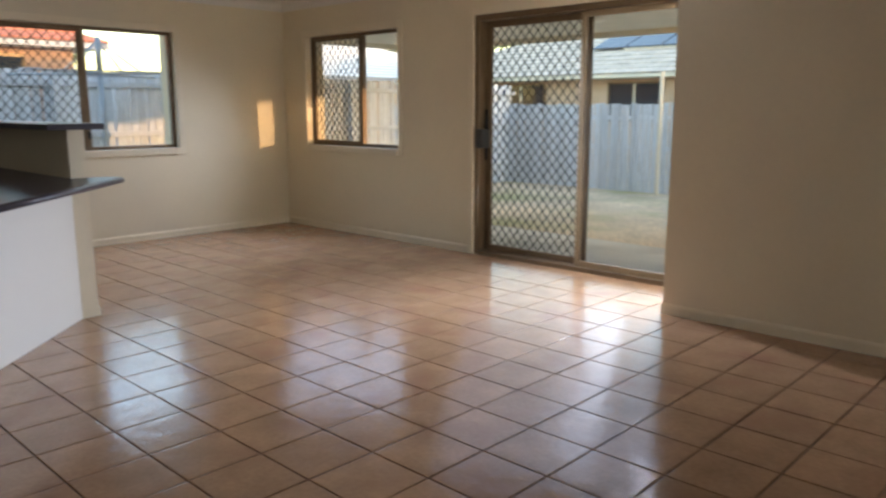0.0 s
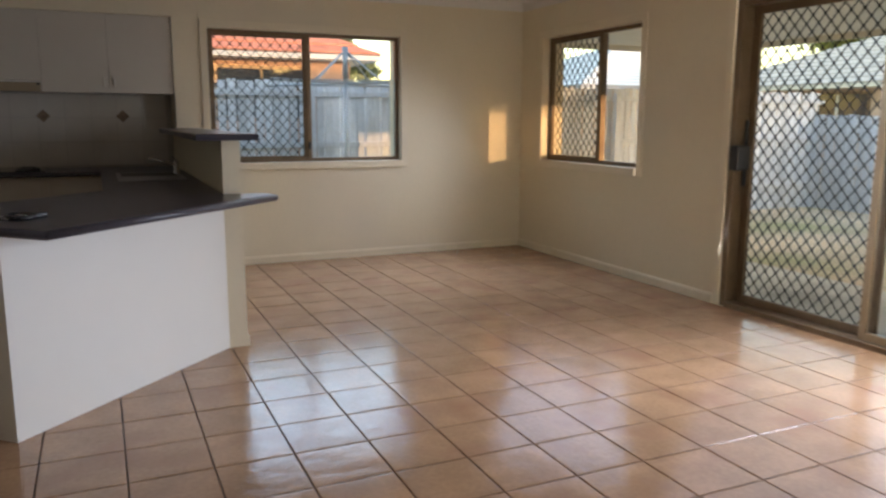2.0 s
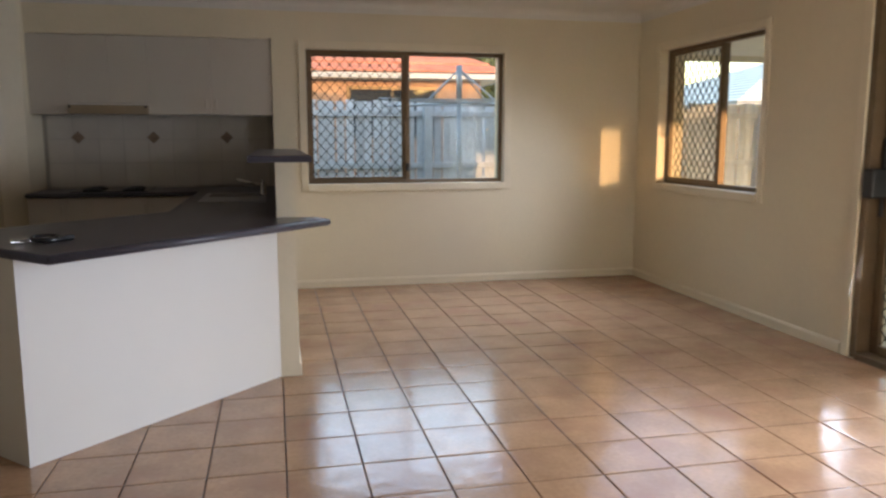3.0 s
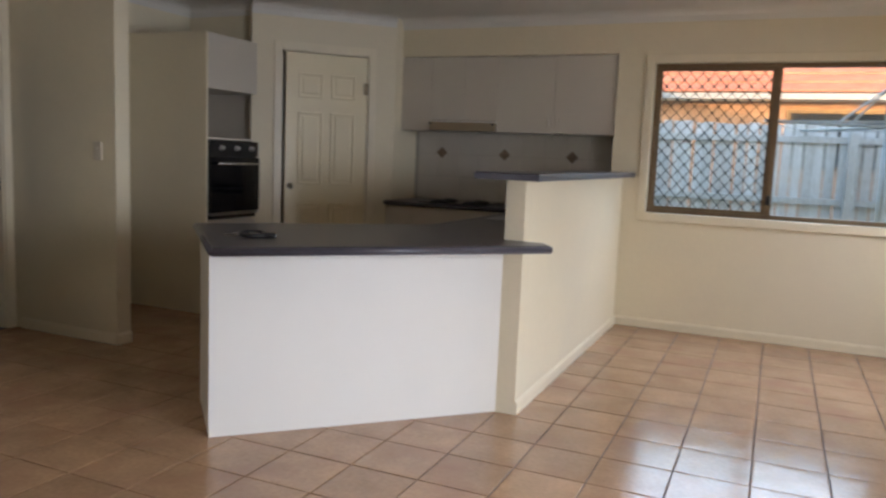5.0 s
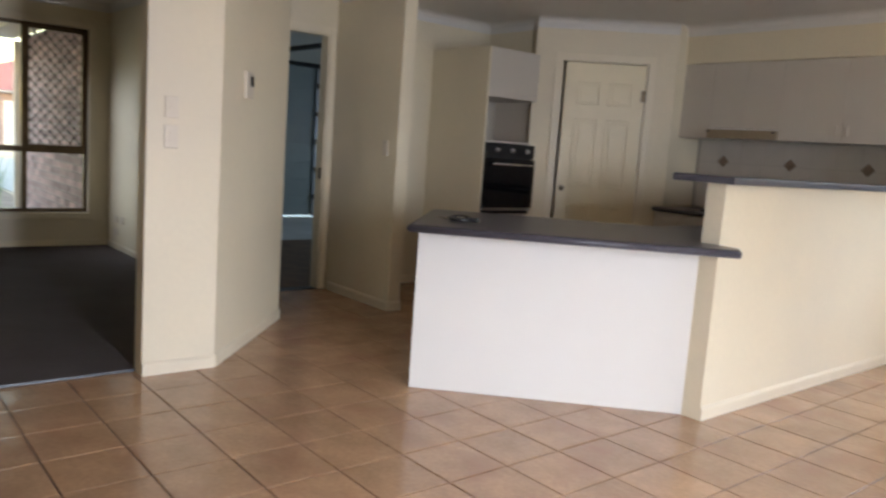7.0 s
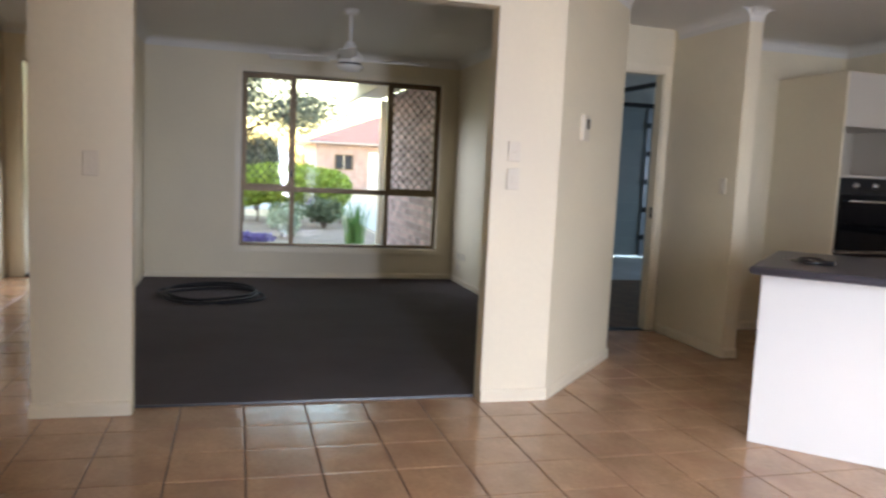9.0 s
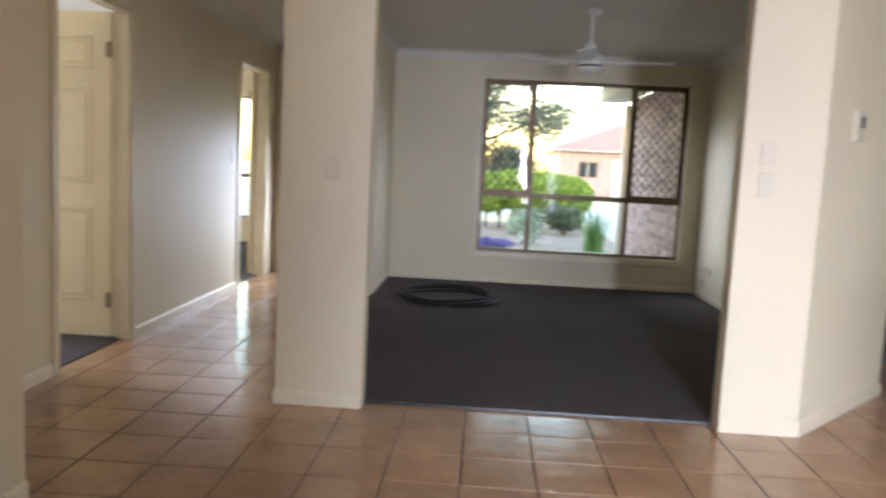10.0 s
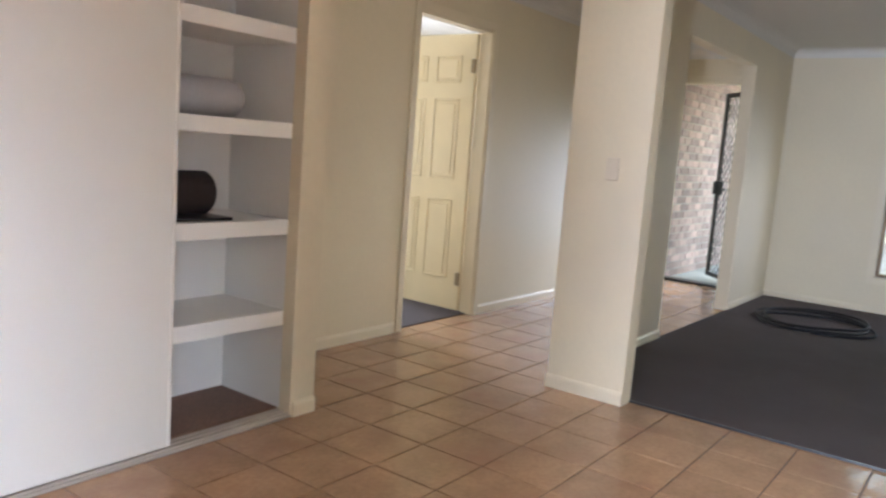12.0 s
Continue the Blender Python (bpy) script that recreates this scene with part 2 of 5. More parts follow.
def mesh_of(name, bm, material, smooth=False):
    bmesh.ops.recalc_face_normals(bm, faces=bm.faces)
    me = bpy.data.meshes.new(name)
    bm.to_mesh(me)
    bm.free()
    if material:
        me.materials.append(material)
    if smooth:
        for p in me.polygons:
            p.use_smooth = True
    return me


def part(name, bm, material, parent, label="", smooth=False):
    ob = new(name, mesh_of(name, bm, material, smooth))
    ob.parent = parent
    if label:
        tagged(ob, label)
    return ob


def solid(name, bm, material, label, category, kind="", group="", smooth=False):
    return tagged(new(name, mesh_of(name, bm, material, smooth)), label, category, group, kind)


def thing(name, m, label, category, group="", kind=""):
    ob = tagged(new(name), label, category, group, kind)
    ob.empty_display_size = 0.05
    ob.matrix_world = m
    return ob


def pierced(along, t0, t1, u0, u1, z0, z1, holes):
    """A wall with openings: along 'x' or 'y', thickness t0..t1, run u0..u1, holes (ua, ub, za, zb)."""
    bm = bmesh.new()

    def piece(ua, ub, za, zb):
        if ub - ua > 1e-4 and zb - za > 1e-4:
            if along == "x":
                bx(bm, ua, ub, t0, t1, za, zb)
            else:
                bx(bm, t0, t1, ua, ub, za, zb)
    at = u0
    for ua, ub, za, zb in sorted(holes):
        piece(at, ua, z0, z1)
        piece(ua, ub, z0, za)
        piece(ua, ub, zb, z1)
        at = ub
    piece(at, u1, z0, z1)
    return bm


def strip(name, p, q, profile, material, label, category):
    """A moulding along p->q on the floor plan; the profile is (out to the left, up) pairs."""
    p, q = Vector((*p, 0)), Vector((*q, 0))
    d = (q - p).normalized()
    s = Vector((-d.y, d.x, 0))
    bm = bmesh.new()
    a = [bm.verts.new(p + s * o + Vector((0, 0, z))) for o, z in profile]
    b = [bm.verts.new(q + s * o + Vector((0, 0, z))) for o, z in profile]
    n = len(a)
    for i in range(n):
        bm.faces.new((a[i], a[(i + 1) % n], b[(i + 1) % n], b[i]))
    bm.faces.new(a)
    bm.faces.new(list(reversed(b)))
    return solid(name, bm, material, label, category, "structure")


# ---- the house shell ----
CEIL = 2.45
XE, YN, XJ, YJ = 5.10, 8.06, 4.39, 2.95
XW, YK = -4.46, 8.40


def wall(name, bm, label="cream painted plaster wall", material=None):
    return solid(name, bm, material or PAINT, label, "wall", "structure")


wall("wall_north", pierced("x", YN, YK, 1.75, XE, -0.3, CEIL, [(2.02, 3.80, 0.90, 2.07)]), "cream plaster wall with a wide sliding window")
wall("wall_kitchen_back", box(-0.30, 1.75, YK, YK + 0.15, -0.3, CEIL))
wall("wall_pantry_back", box(-1.73, -0.30, YK, YK + 0.15, -0.3, CEIL))
wall("wall_bulkhead", box(-0.14, 1.75, YN, YK, 2.13, CEIL), "cream bulkhead above the kitchen cupboards")
wall("wall_east", pierced("y", XE, XE + 0.24, YJ, YK, -0.3, CEIL, [(6.17, 7.66, 0.90, 2.08), (3.05, 5.20, -0.3, 2.10)]), "cream plaster wall with window and glass door")
wall("wall_jut", box(XJ, XE + 0.24, YJ - 0.11, YJ, -0.3, CEIL), "cream plaster return wall")
wall("wall_jut_side", box(XJ, XJ + 0.11, -0.3, YJ - 0.11, -0.3, CEIL), "plain cream plaster wall")
# unseen block added behind the return wall; its corner trims the sun beam
wall("wall_wing", box(5.34, 6.71, -3.72, YJ - 0.02, -0.3, 2.5), "unseen plain outer wall added to cut off the low sun", CREAMBR)
wall("wall_alcove_west", pierced("y", -1.84, -1.73, 4.50, 7.30, -0.3, CEIL, [(4.66, 5.44, -0.02, 2.11)]), "cream wall with the garage doorway")
wall("wall_stub", box(-1.73, -0.80, 5.50, 5.61, -0.02, CEIL), "short cream wall beside the fridge alcove")
wall("wall_tower_back", box(-1.84, -0.98, 7.18, 7.29, -0.3, CEIL))
wall("wall_corridor", box(-1.84, -0.88, 4.52, 4.63, -0.3, CEIL))
D45 = math.sqrt(0.5)


def diag(p, q, thick, z0, z1, holes=()):
    """A slanting wall from p to q, its thickness on the right-hand side."""
    p, q = Vector((*p, 0)), Vector((*q, 0))
    d = q - p
    m = Matrix.Translation(p) @ Matrix.Rotation(math.atan2(d.y, d.x), 4, "Z")
    bm = pierced("x", -thick, 0, 0, d.length, z0, z1, holes)
    bm.transform(m)
    return bm, m


bm, PANTRY = diag((-0.14, 7.935), (-1.0, 7.075), 0.11, -0.02, CEIL, [(0.225, 0.985, -0.02, 2.11)])
wall("wall_pantry", bm, "slanting cream wall with the pantry door")
wall("wall_niche_side", box(-0.25, -0.14, 7.94, YK, -0.3, CEIL))
bm, THERMO = diag((0.0, 3.80), (-0.88, 4.63), -0.11, -0.02, CEIL)
bm.free()
wall("wall_slant", prism([(0.0, 3.80), (-0.88, 4.63), (-0.88, 4.50), (-0.11, 3.775), (-0.11, 3.74), (0.0, 3.74)], -0.02, CEIL), "slanting cream wall at the kitchen passage")
wall("wall_opening", pierced("y", -0.11, 0.0, 1.215, 3.74, -0.02, CEIL, [(1.655, 3.42, -0.02, 2.10)]), "cream wall with the wide opening to the carpeted room")
wall("wall_pillar_leg", box(-0.52, -0.11, 1.215, 1.32, -0.02, CEIL), "cream wall leg of the pillar")
wall("wall_hall_north", pierced("x", 1.10, 1.21, XW, -0.50, -0.02, CEIL, [(-3.25, -1.62, -0.02, 2.13)]), "cream hall wall with an opening to the carpeted room")
wall("wall_lounge_north", box(XW, -0.86, 4.50, 4.515, -0.02, CEIL))
wall("wall_garage_south", box(-7.30, -1.84, 4.516, 4.60, -0.3, 2.6))
wall("wall_west", pierced("y", XW - 0.14, XW, -0.16, 4.515, -0.3, CEIL, [(2.15, 4.32, 0.335, 2.185), (0.09, 0.95, -0.02, 2.13)]), "cream front wall with window and entry door")
wall("wall_hall_south", pierced("x", -0.16, -0.06, -7.10, 1.215, -0.02, CEIL, [(-1.11, -0.25, -0.02, 2.11), (-4.10, -3.27, -0.02, 2.11)]), "cream hall wall with two bedroom doorways")
wall("wall_nib", box(1.215, 1.345, -0.16, 0.67, -0.02, CEIL), "cream wall end beside the linen cupboard")
wall("wall_cupboard_back", box(1.345, XJ, 0.06, 0.17, -0.02, CEIL), "white painted back of the linen cupboard", SHELFW)
wall("wall_cupboard_head", box(1.345, XJ, 0.57, 0.67, 2.08, CEIL))
wall("wall_cupboard_end", box(2.95, XJ, 0.57, 0.67, -0.02, 2.08))
# rooms that are seen only through doorways
wall("wall_bedroom_east", box(0.30, 0.41, -3.60, -0.16, -0.02, CEIL))
wall("wall_bedroom_south", pierced("x", -3.72, -3.60, -7.20, 0.41, -0.3, CEIL, [(-2.3, -0.7, 0.9, 1.75)]))
wall("wall_bedroom_divide", box(-3.16, -3.05, -3.60, -0.16, -0.02, CEIL))
wall("wall_bedroom_west", pierced("y", -7.24, -7.10, -3.60, -0.06, -0.3, CEIL, [(-2.6, -0.75, 0.335, 2.10)]), "pale bedroom wall with a window")
wall("wall_garage_west", box(-7.46, -7.36, 4.60, 5.2, -0.3, 2.6))
# the unseen north opening is added to go with the garage fill lamp
wall("wall_garage_north", pierced("x", 10.4, 10.5, -7.46, -1.84, -0.3, 2.6, [(-5.6, -3.6, 0.9, 2.0)]))
wall("wall_garage_east", box(-1.84, -1.73, 7.30, 10.5, -0.3, 2.6))
solid("ceiling", box(-7.4, XE + 0.24, -3.72, YK + 0.15, CEIL, CEIL + 0.12), WHITE, "white painted plaster ceiling", "ceiling", "structure")
solid("ceiling_garage", box(-7.46, -1.84, 4.6, 10.5, 2.6, 2.7), WHITE, "white garage ceiling", "ceiling", "structure")

COVE = [(0, -0.09)] + [(0.09 - 0.075 * math.cos(w) - 0.012, -0.078 + 0.075 * math.sin(w) - 0.0) for w in (0, 0.4, 0.8, 1.2, 1.57)] + [(0.09, 0.0), (0.0, 0.0)]
COVE = [(o, CEIL - 0.001 + z) for o, z in COVE]
SKIRT = [(0, 0.0), (0.012, 0.0), (0.012, 0.055), (0.006, 0.068), (0, 0.07)]
RUNS = [((XE, YN), (1.75, YN), 3), ((1.75, YN), (-0.14, YN), 1), ((-0.14, 7.935), (-1.0, 7.075), 1),
        ((XE, 5.27), (XE, YN), 3), ((XE, YJ), (XE, 5.27), 1), ((XJ, YJ), (XE, YJ), 3), ((XJ, 0.67), (XJ, YJ), 3),
        ((0, 1.655), (0, 1.215), 3), ((0, 3.80), (0, 3.42), 3), ((0, 3.42), (0, 1.655), 1), ((-0.88, 4.63), (0.0, 3.80), 3),
        ((-1.73, 4.63), (-0.88, 4.63), 3), ((-0.80, 5.50), (-1.67, 5.50), 3), ((-0.80, 5.61), (-0.80, 5.50), 3),
        ((-1.73, 5.61), (-0.80, 5.61), 3), ((-1.73, 6.50), (-1.73, 5.61), 3), ((-1.73, 7.18), (-1.73, 6.50), 1), ((-0.98, 7.18), (-1.73, 7.18), 1),
        ]
RUNS_BACK = [((XW, 1.21), (XW, 4.50), 3), ((XW, 4.50), (-0.86, 4.50), 3), ((-0.52, 1.21), (-1.62, 1.21), 3), ((-1.62, 1.21), (-3.25, 1.21), 1), ((-3.25, 1.21), (XW, 1.21), 3), ((-0.86, 4.50), (-0.11, 3.77), 3),
        ((-1.62, 1.10), (-0.50, 1.10), 3), ((-0.52, 1.215), (0, 1.215), 3), ((-3.25, 1.10), (-1.62, 1.10), 1), ((XW, 1.10), (-3.25, 1.10), 3),
        ((XW, -0.06), (XW, 1.10), 1), ((-1.165, -0.06), (-3.21, -0.06), 2), ((1.215, -0.06), (-0.19, -0.06), 2), ((1.215, -0.06), (XW, -0.06), 1), ((1.215, 0.67), (1.215, -0.06), 3), ((1.345, 0.67), (1.215, 0.67), 2), ((XJ, 0.67), (1.215, 0.67), 1)]
for p, q, k in RUNS + [(b, a, k) for a, b, k in RUNS_BACK]:
    if k & 1:
        strip("cornice", p, q, COVE, WHITE, "white coved plaster cornice", "cornice")
    if k & 2:
        strip("baseboard", p, q, SKIRT, TRIM, "narrow cream painted skirting board", "baseboard")


# ---- windows and doors ----
def bars(bm, x0, x1, z0, z1, y, step_x, step_z, w, d):
    """Crossed slanting strips clipped to a rectangle: a diamond grille."""
    slope = step_z / step_x
    for sgn in (1, -1):
        k = -int((z1 - z0) / step_z) - 1 if sgn > 0 else 0
        n = int((x1 - x0) / step_x + (z1 - z0) / step_z) + 2
        for i in range(n):
            # the line starts at x = xs on the lower edge and climbs one way or the other
            xs = x0 + (k + i) * step_x if sgn > 0 else x0 + i * step_x
            pts = []
            za, xa = z0, xs
            zb, xb = z1, xs + sgn * (z1 - z0) / slope
            if xa == xb:
                continue
            t0, t1 = 0.0, 1.0
            ta, tb = (x0 - xa) / (xb - xa), (x1 - xa) / (xb - xa)
            t0, t1 = max(t0, min(ta, tb)), min(t1, max(ta, tb))
            if t1 - t0 < 0.01:
                continue
            p = Vector((xa + (xb - xa) * t0, y, za + (zb - za) * t0))
            q = Vector((xa + (xb - xa) * t1, y, za + (zb - za) * t1))
            u = (q - p).normalized()
            m = Matrix.Translation(p) @ Matrix(((u.x, 0, -u.z, 0), (0, 1, 0, 0), (u.z, 0, u.x, 0), (0, 0, 0, 1)))
            bx(bm, 0, (q - p).length, -d / 2, d / 2, -w / 2, w / 2, m=m)
    # thick knots where the strands cross
    for i in range(1, int(2 * (x1 - x0) / step_x)):
        for j in range(1, int(2 * (z1 - z0) / step_z)):
            if (i + j) % 2 == 0:
                cx, cz = x0 + i * step_x / 2, z0 + j * step_z / 2
                bx(bm, cx - 0.008, cx + 0.008, y - d / 2 - 0.001, y + d / 2 + 0.001, cz - 0.010, cz + 0.010)
    return bm


def ring(bm, x0, x1, z0, z1, y0, y1, w, bevel=0.0):
    """Four members round a rectangle, butted end to end."""
    bx(bm, x0, x0 + w, y0, y1, z0, z1, bevel)
    bx(bm, x1 - w, x1, y0, y1, z0, z1, bevel)
    bx(bm, x0 + w, x1 - w, y0, y1, z0, z0 + w, bevel)
    bx(bm, x0 + w, x1 - w, y0, y1, z1 - w, z1, bevel)
    return bm


def pane(parent, x0, x1, z0, z1, y):
    ob = part("pane", box(x0, x1, y - 0.002, y + 0.002, z0, z1), GLASS, parent)
    ob.visible_shadow = False
    return ob


def grille(parent, x0, x1, z0, z1, y):
    bm = bars(bmesh.new(), x0, x1, z0, z1, y, 0.088, 0.100, 0.006, 0.006)
    return part("security_grille", bm, GRILLE, parent, "black diamond security grille")


def window(name, m, w, h, label, cells, mullions, deep=0.07, grilles=(), transom=None, lining=0.14, sill_out=0.02):
    """Aluminium sliding window. Local x runs along the wall seen from inside, y outwards, z up; the origin is the opening's lower corner on the inner wall face."""
    win = thing(name, m, label, "window", kind="structure")
    f0, f1, fw = deep, deep + 0.055, 0.032
    bm = bmesh.new()
    for a in ((-0.05, 0.012, -0.05, h + 0.05), (w - 0.012, w + 0.05, -0.05, h + 0.05)):
        bx(bm, a[0], a[1], -0.012, 0.0, a[2], a[3], 0.003)
    bx(bm, 0.012, w - 0.012, -0.012, 0.0, h - 0.012, h + 0.05, 0.003)
    part("architrave", bm, TRIM, win, "thin cream window architrave")
    part("window_sill", box(0.012, w - 0.012, -0.012 - sill_out, 0.0, -0.05, 0.012, bevel=0.004), TRIM, win, "cream painted window sill")
    bm = bmesh.new()
    bx(bm, 0.0, 0.012, 0.0, lining, 0.012, h - 0.012)
    bx(bm, w - 0.012, w, 0.0, lining, 0.012, h - 0.012)
    bx(bm, 0.0, w, 0.0, lining, h - 0.012, h)
    bx(bm, 0.0, w, 0.0, lining, 0.0, 0.012)
    part("reveal", bm, TRIM, win)
    part("window_frame", ring(bmesh.new(), 0.012, w - 0.012, 0.012, h - 0.012, f0, f1, fw, 0.003), BRONZE, win, "brown aluminium window frame")
    for x in mullions:
        part("mullion", box(x - 0.024, x + 0.024, f0 - 0.006, f1, 0.044, h - 0.044, bevel=0.003), BRONZE, win)
    if transom:
        xs = [0.044] + [x for x in mullions] + [w - 0.044]
        for a, b in zip(xs, xs[1:]):
            part("transom", box(a + (0.024 if a > 0.05 else 0), b - (0.024 if b < w - 0.05 else 0), f0 - 0.004, f1, transom - 0.028, transom + 0.028, bevel=0.003), BRONZE, win)
    for a, b, za, zb, sash in cells:
        if sash:
            part("sash", ring(bmesh.new(), a, b, za, zb, f0 + 0.008, f0 + 0.03, 0.022, 0.002), BRONZE, win)
        pane(win, a + 0.004, b - 0.004, za + 0.004, zb - 0.004, f0 + 0.02)
    for a, b, za, zb in grilles:
        grille(win, a, b, za, zb, f1 + 0.012)
    return win


w1 = window("window_1", pose(2.02, YN, 0.90), 1.78, 1.17, "wide brown aluminium sliding window, one half behind a diamond grille",
            [(0.044, 0.866, 0.044, 1.126, True), (0.914, 1.736, 0.044, 1.126, False)], [0.89], grilles=[(0.044, 0.866, 0.044, 1.126)])
part("latch", box(0.875, 0.905, 0.045, 0.064, 0.12, 0.19, bevel=0.006), BLACK, w1, "small black window latch")
w2 = window("window_2", pose(XE, 7.66, 0.90, 0, 0, -90), 1.49, 1.18, "smaller brown sliding window, half behind a diamond grille",
            [(0.044, 0.82, 0.044, 1.136, True), (0.868, 1.446, 0.044, 1.136, False)], [0.844], grilles=[(0.044, 0.82, 0.044, 1.136)])
part("latch", box(0.05, 0.075, 0.045, 0.064, 0.42, 0.52, bevel=0.006), BLACK, w2, "small black window latch")
w3 = window("window_3", pose(XW, 2.15, 0.335, 0, 0, 90), 2.17, 1.85, "large brown front window with sliding lights over fixed panes",
            [(0.044, 0.526, 0.655, 1.806, True), (0.574, 1.561, 0.655, 1.806, False), (1.609, 2.126, 0.655, 1.806, True),
             (0.044, 0.526, 0.044, 0.599, False), (0.574, 1.561, 0.044, 0.599, False), (1.609, 2.126, 0.044, 0.599, False)],
            [0.55, 1.585], transom=0.627, grilles=[(0.044, 0.526, 0.655, 1.806), (1.609, 2.126, 0.655, 1.806)], lining=0.13)
part("latch", box(0.52, 0.545, 0.045, 0.064, 0.76, 0.83, bevel=0.006), BLACK, w3, "small black window latch")
w4 = window("window_4", pose(-7.10, -2.6, 0.335, 0, 0, 90), 1.85, 1.765, "bedroom window with a brown aluminium frame",
            [(0.044, 0.9, 0.655, 1.72, True), (0.948, 1.806, 0.655, 1.72, False), (0.044, 0.9, 0.044, 0.599, False), (0.948, 1.806, 0.044, 0.599, False)],
            [0.924], transom=0.627, grilles=[(0.948, 1.806, 0.655, 1.72)], lining=0.13)

# sliding glass door in the east wall: local x along the wall, y outwards
sd = thing("sliding_door", pose(XE, 5.20, 0, 0, 0, -90), "brown aluminium sliding glass door with diamond security screen", "sliding door", kind="structure")
W, HD = 2.15, 2.10
bm = bmesh.new()
bx(bm, -0.06, 0.0, -0.014, 0.0, 0.0, HD + 0.06, 0.003)
bx(bm, 0.0, W, -0.014, 0.0, HD, HD + 0.06, 0.003)
part("architrave", bm, TRIM, sd, "cream door architrave")
bm = bmesh.new()
bx(bm, 0.0, 0.05, 0.0, 0.14, 0.0, HD, 0.003)
bx(bm, W - 0.05, W, 0.0, 0.14, 0.0, HD, 0.003)
bx(bm, 0.05, W - 0.05, 0.0, 0.14, HD - 0.05, HD, 0.003)
part("door_frame", bm, BRONZE, sd, "brown aluminium door frame")
part("threshold", box(0.05, W - 0.05, -0.01, 0.15, -0.05, 0.035, bevel=0.004), BRONZE, sd, "brown aluminium door track")
leaf = part("screen_leaf", ring(bmesh.new(), 0.06, 1.13, 0.036, HD - 0.052, 0.09, 0.12, 0.055, 0.003), BRONZE, sd, "brown framed sliding security screen")
part("security_grille", bars(bmesh.new(), 0.115, 1.075, 0.091, HD - 0.107, 0.105, 0.088, 0.100, 0.006, 0.006), GRILLE, leaf, "black diamond security grille")
part("lock", box(0.03, 0.11, -0.03, 0.088, 0.96, 1.13, bevel=0.014), GRILLE, leaf, "black door lock and pull")
part("lock_rail", box(0.06, 0.085, 0.07, 0.088, 0.85, 1.30, bevel=0.004), BLACK, leaf, "black pull handle")
leaf = part("glass_leaf", ring(bmesh.new(), 1.07, 2.095, 0.036, HD - 0.052, 0.03, 0.065, 0.045, 0.003), TAUPE, sd, "glass leaf with a taupe aluminium frame")
pane(leaf, 1.12, 2.045, 0.086, HD - 0.102, 0.047)


def panel_leaf(parent, w, h, t=0.036):
    """A moulded six-panel door leaf, hinge edge at local x = 0, y 0..t, z 0..h. Returns the leaf part."""
    lf = part("leaf", box(0, w, 0, t, 0.008, h, bevel=0.002), DOORP, parent)
    sx, gap = w * 0.15, w * 0.10
    pw = (w - 2 * sx - gap) / 2
    for za, zb in ((0.24, 0.84), (1.00, 1.60), (1.72, 1.92)):
        for k in range(2):
            xa = sx + k * (pw + gap)
            for y0, y1 in ((-0.009, 0.0), (t, t + 0.009)):
                bm = ring(bmesh.new(), xa, xa + pw, za, zb, y0, y1, 0.016, 0.004)
                ya, yb = (y0 + 0.001, y1) if y0 < 0 else (y0, y1 - 0.001)
                bx(bm, xa + 0.036, xa + pw - 0.036, ya, yb, za + 0.036, zb - 0.036, 0.004)
                part("panel", bm, DOORP, lf)
    return lf


def hinge(parent, x, y, z):
    bm = rod(bmesh.new(), (x, y, z - 0.05), (x, y, z + 0.05), 0.009)
    bx(bm, x - 0.003, x + 0.03, y - 0.001, y + 0.004, z - 0.048, z + 0.048)
    return part("hinge", bm, TAUPE, parent, "tarnished steel hinge")


def knob(parent, x, y, z, side, material=None):
    bm = lathe([(0.026, 0.0), (0.026, 0.006), (0.010, 0.010), (0.010, 0.03), (0.022, 0.036), (0.027, 0.05), (0.020, 0.064), (0.004, 0.068)], 18)
    bm.transform(pose(x, y, z, -90 * side))
    return part("knob", bm, material or CHROME, parent, "small round metal knob", True)


def casing(name, m, w, h, depth, label, both=True):
    """Door lining with architraves; local x along the wall, y through it from the near face."""
    c = thing(name, m, label, "door frame", kind="structure")
    bm = bmesh.new()
    bx(bm, 0, 0.02, 0, depth, 0, h)
    bx(bm, w - 0.02, w, 0, depth, 0, h)
    bx(bm, 0.02, w - 0.02, 0, depth, h - 0.02, h)
    part("jamb", bm, TRIM, c)
    for y0, y1 in ([(-0.014, 0.0), (depth, depth + 0.014)] if both else [(-0.014, 0.0)]):
        bm = bmesh.new()
        bx(bm, -0.05, 0.008, y0, y1, 0, h + 0.05, 0.003)
        bx(bm, w - 0.008, w + 0.05, y0, y1, 0, h + 0.05, 0.003)
        bx(bm, 0.008, w - 0.008, y0, y1, h - 0.008, h + 0.05, 0.003)
        part("architrave", bm, TRIM, c, "cream painted architrave")
    return c


# pantry door in the slanting wall, hinged at its eastern edge
c = casing("door_1", PANTRY @ pose(0.985, 0, 0, 0, 0, 180), 0.76, 2.11, 0.11, "cream frame of the pantry door")
d = thing("pantry_door", PANTRY @ pose(0.249, 0.002, 0, 0, 0, 0.6) @ pose(0, -0.036, 0), "closed cream six-panel pantry door with a dark gap at its edge", "door")
lf = panel_leaf(d, 0.69, 2.083)
hinge(lf, 0.0, 0.045, 1.82)
hinge(lf, 0.0, 0.045, 0.25)
knob(lf, 0.645, 0.036, 0.98, -1)

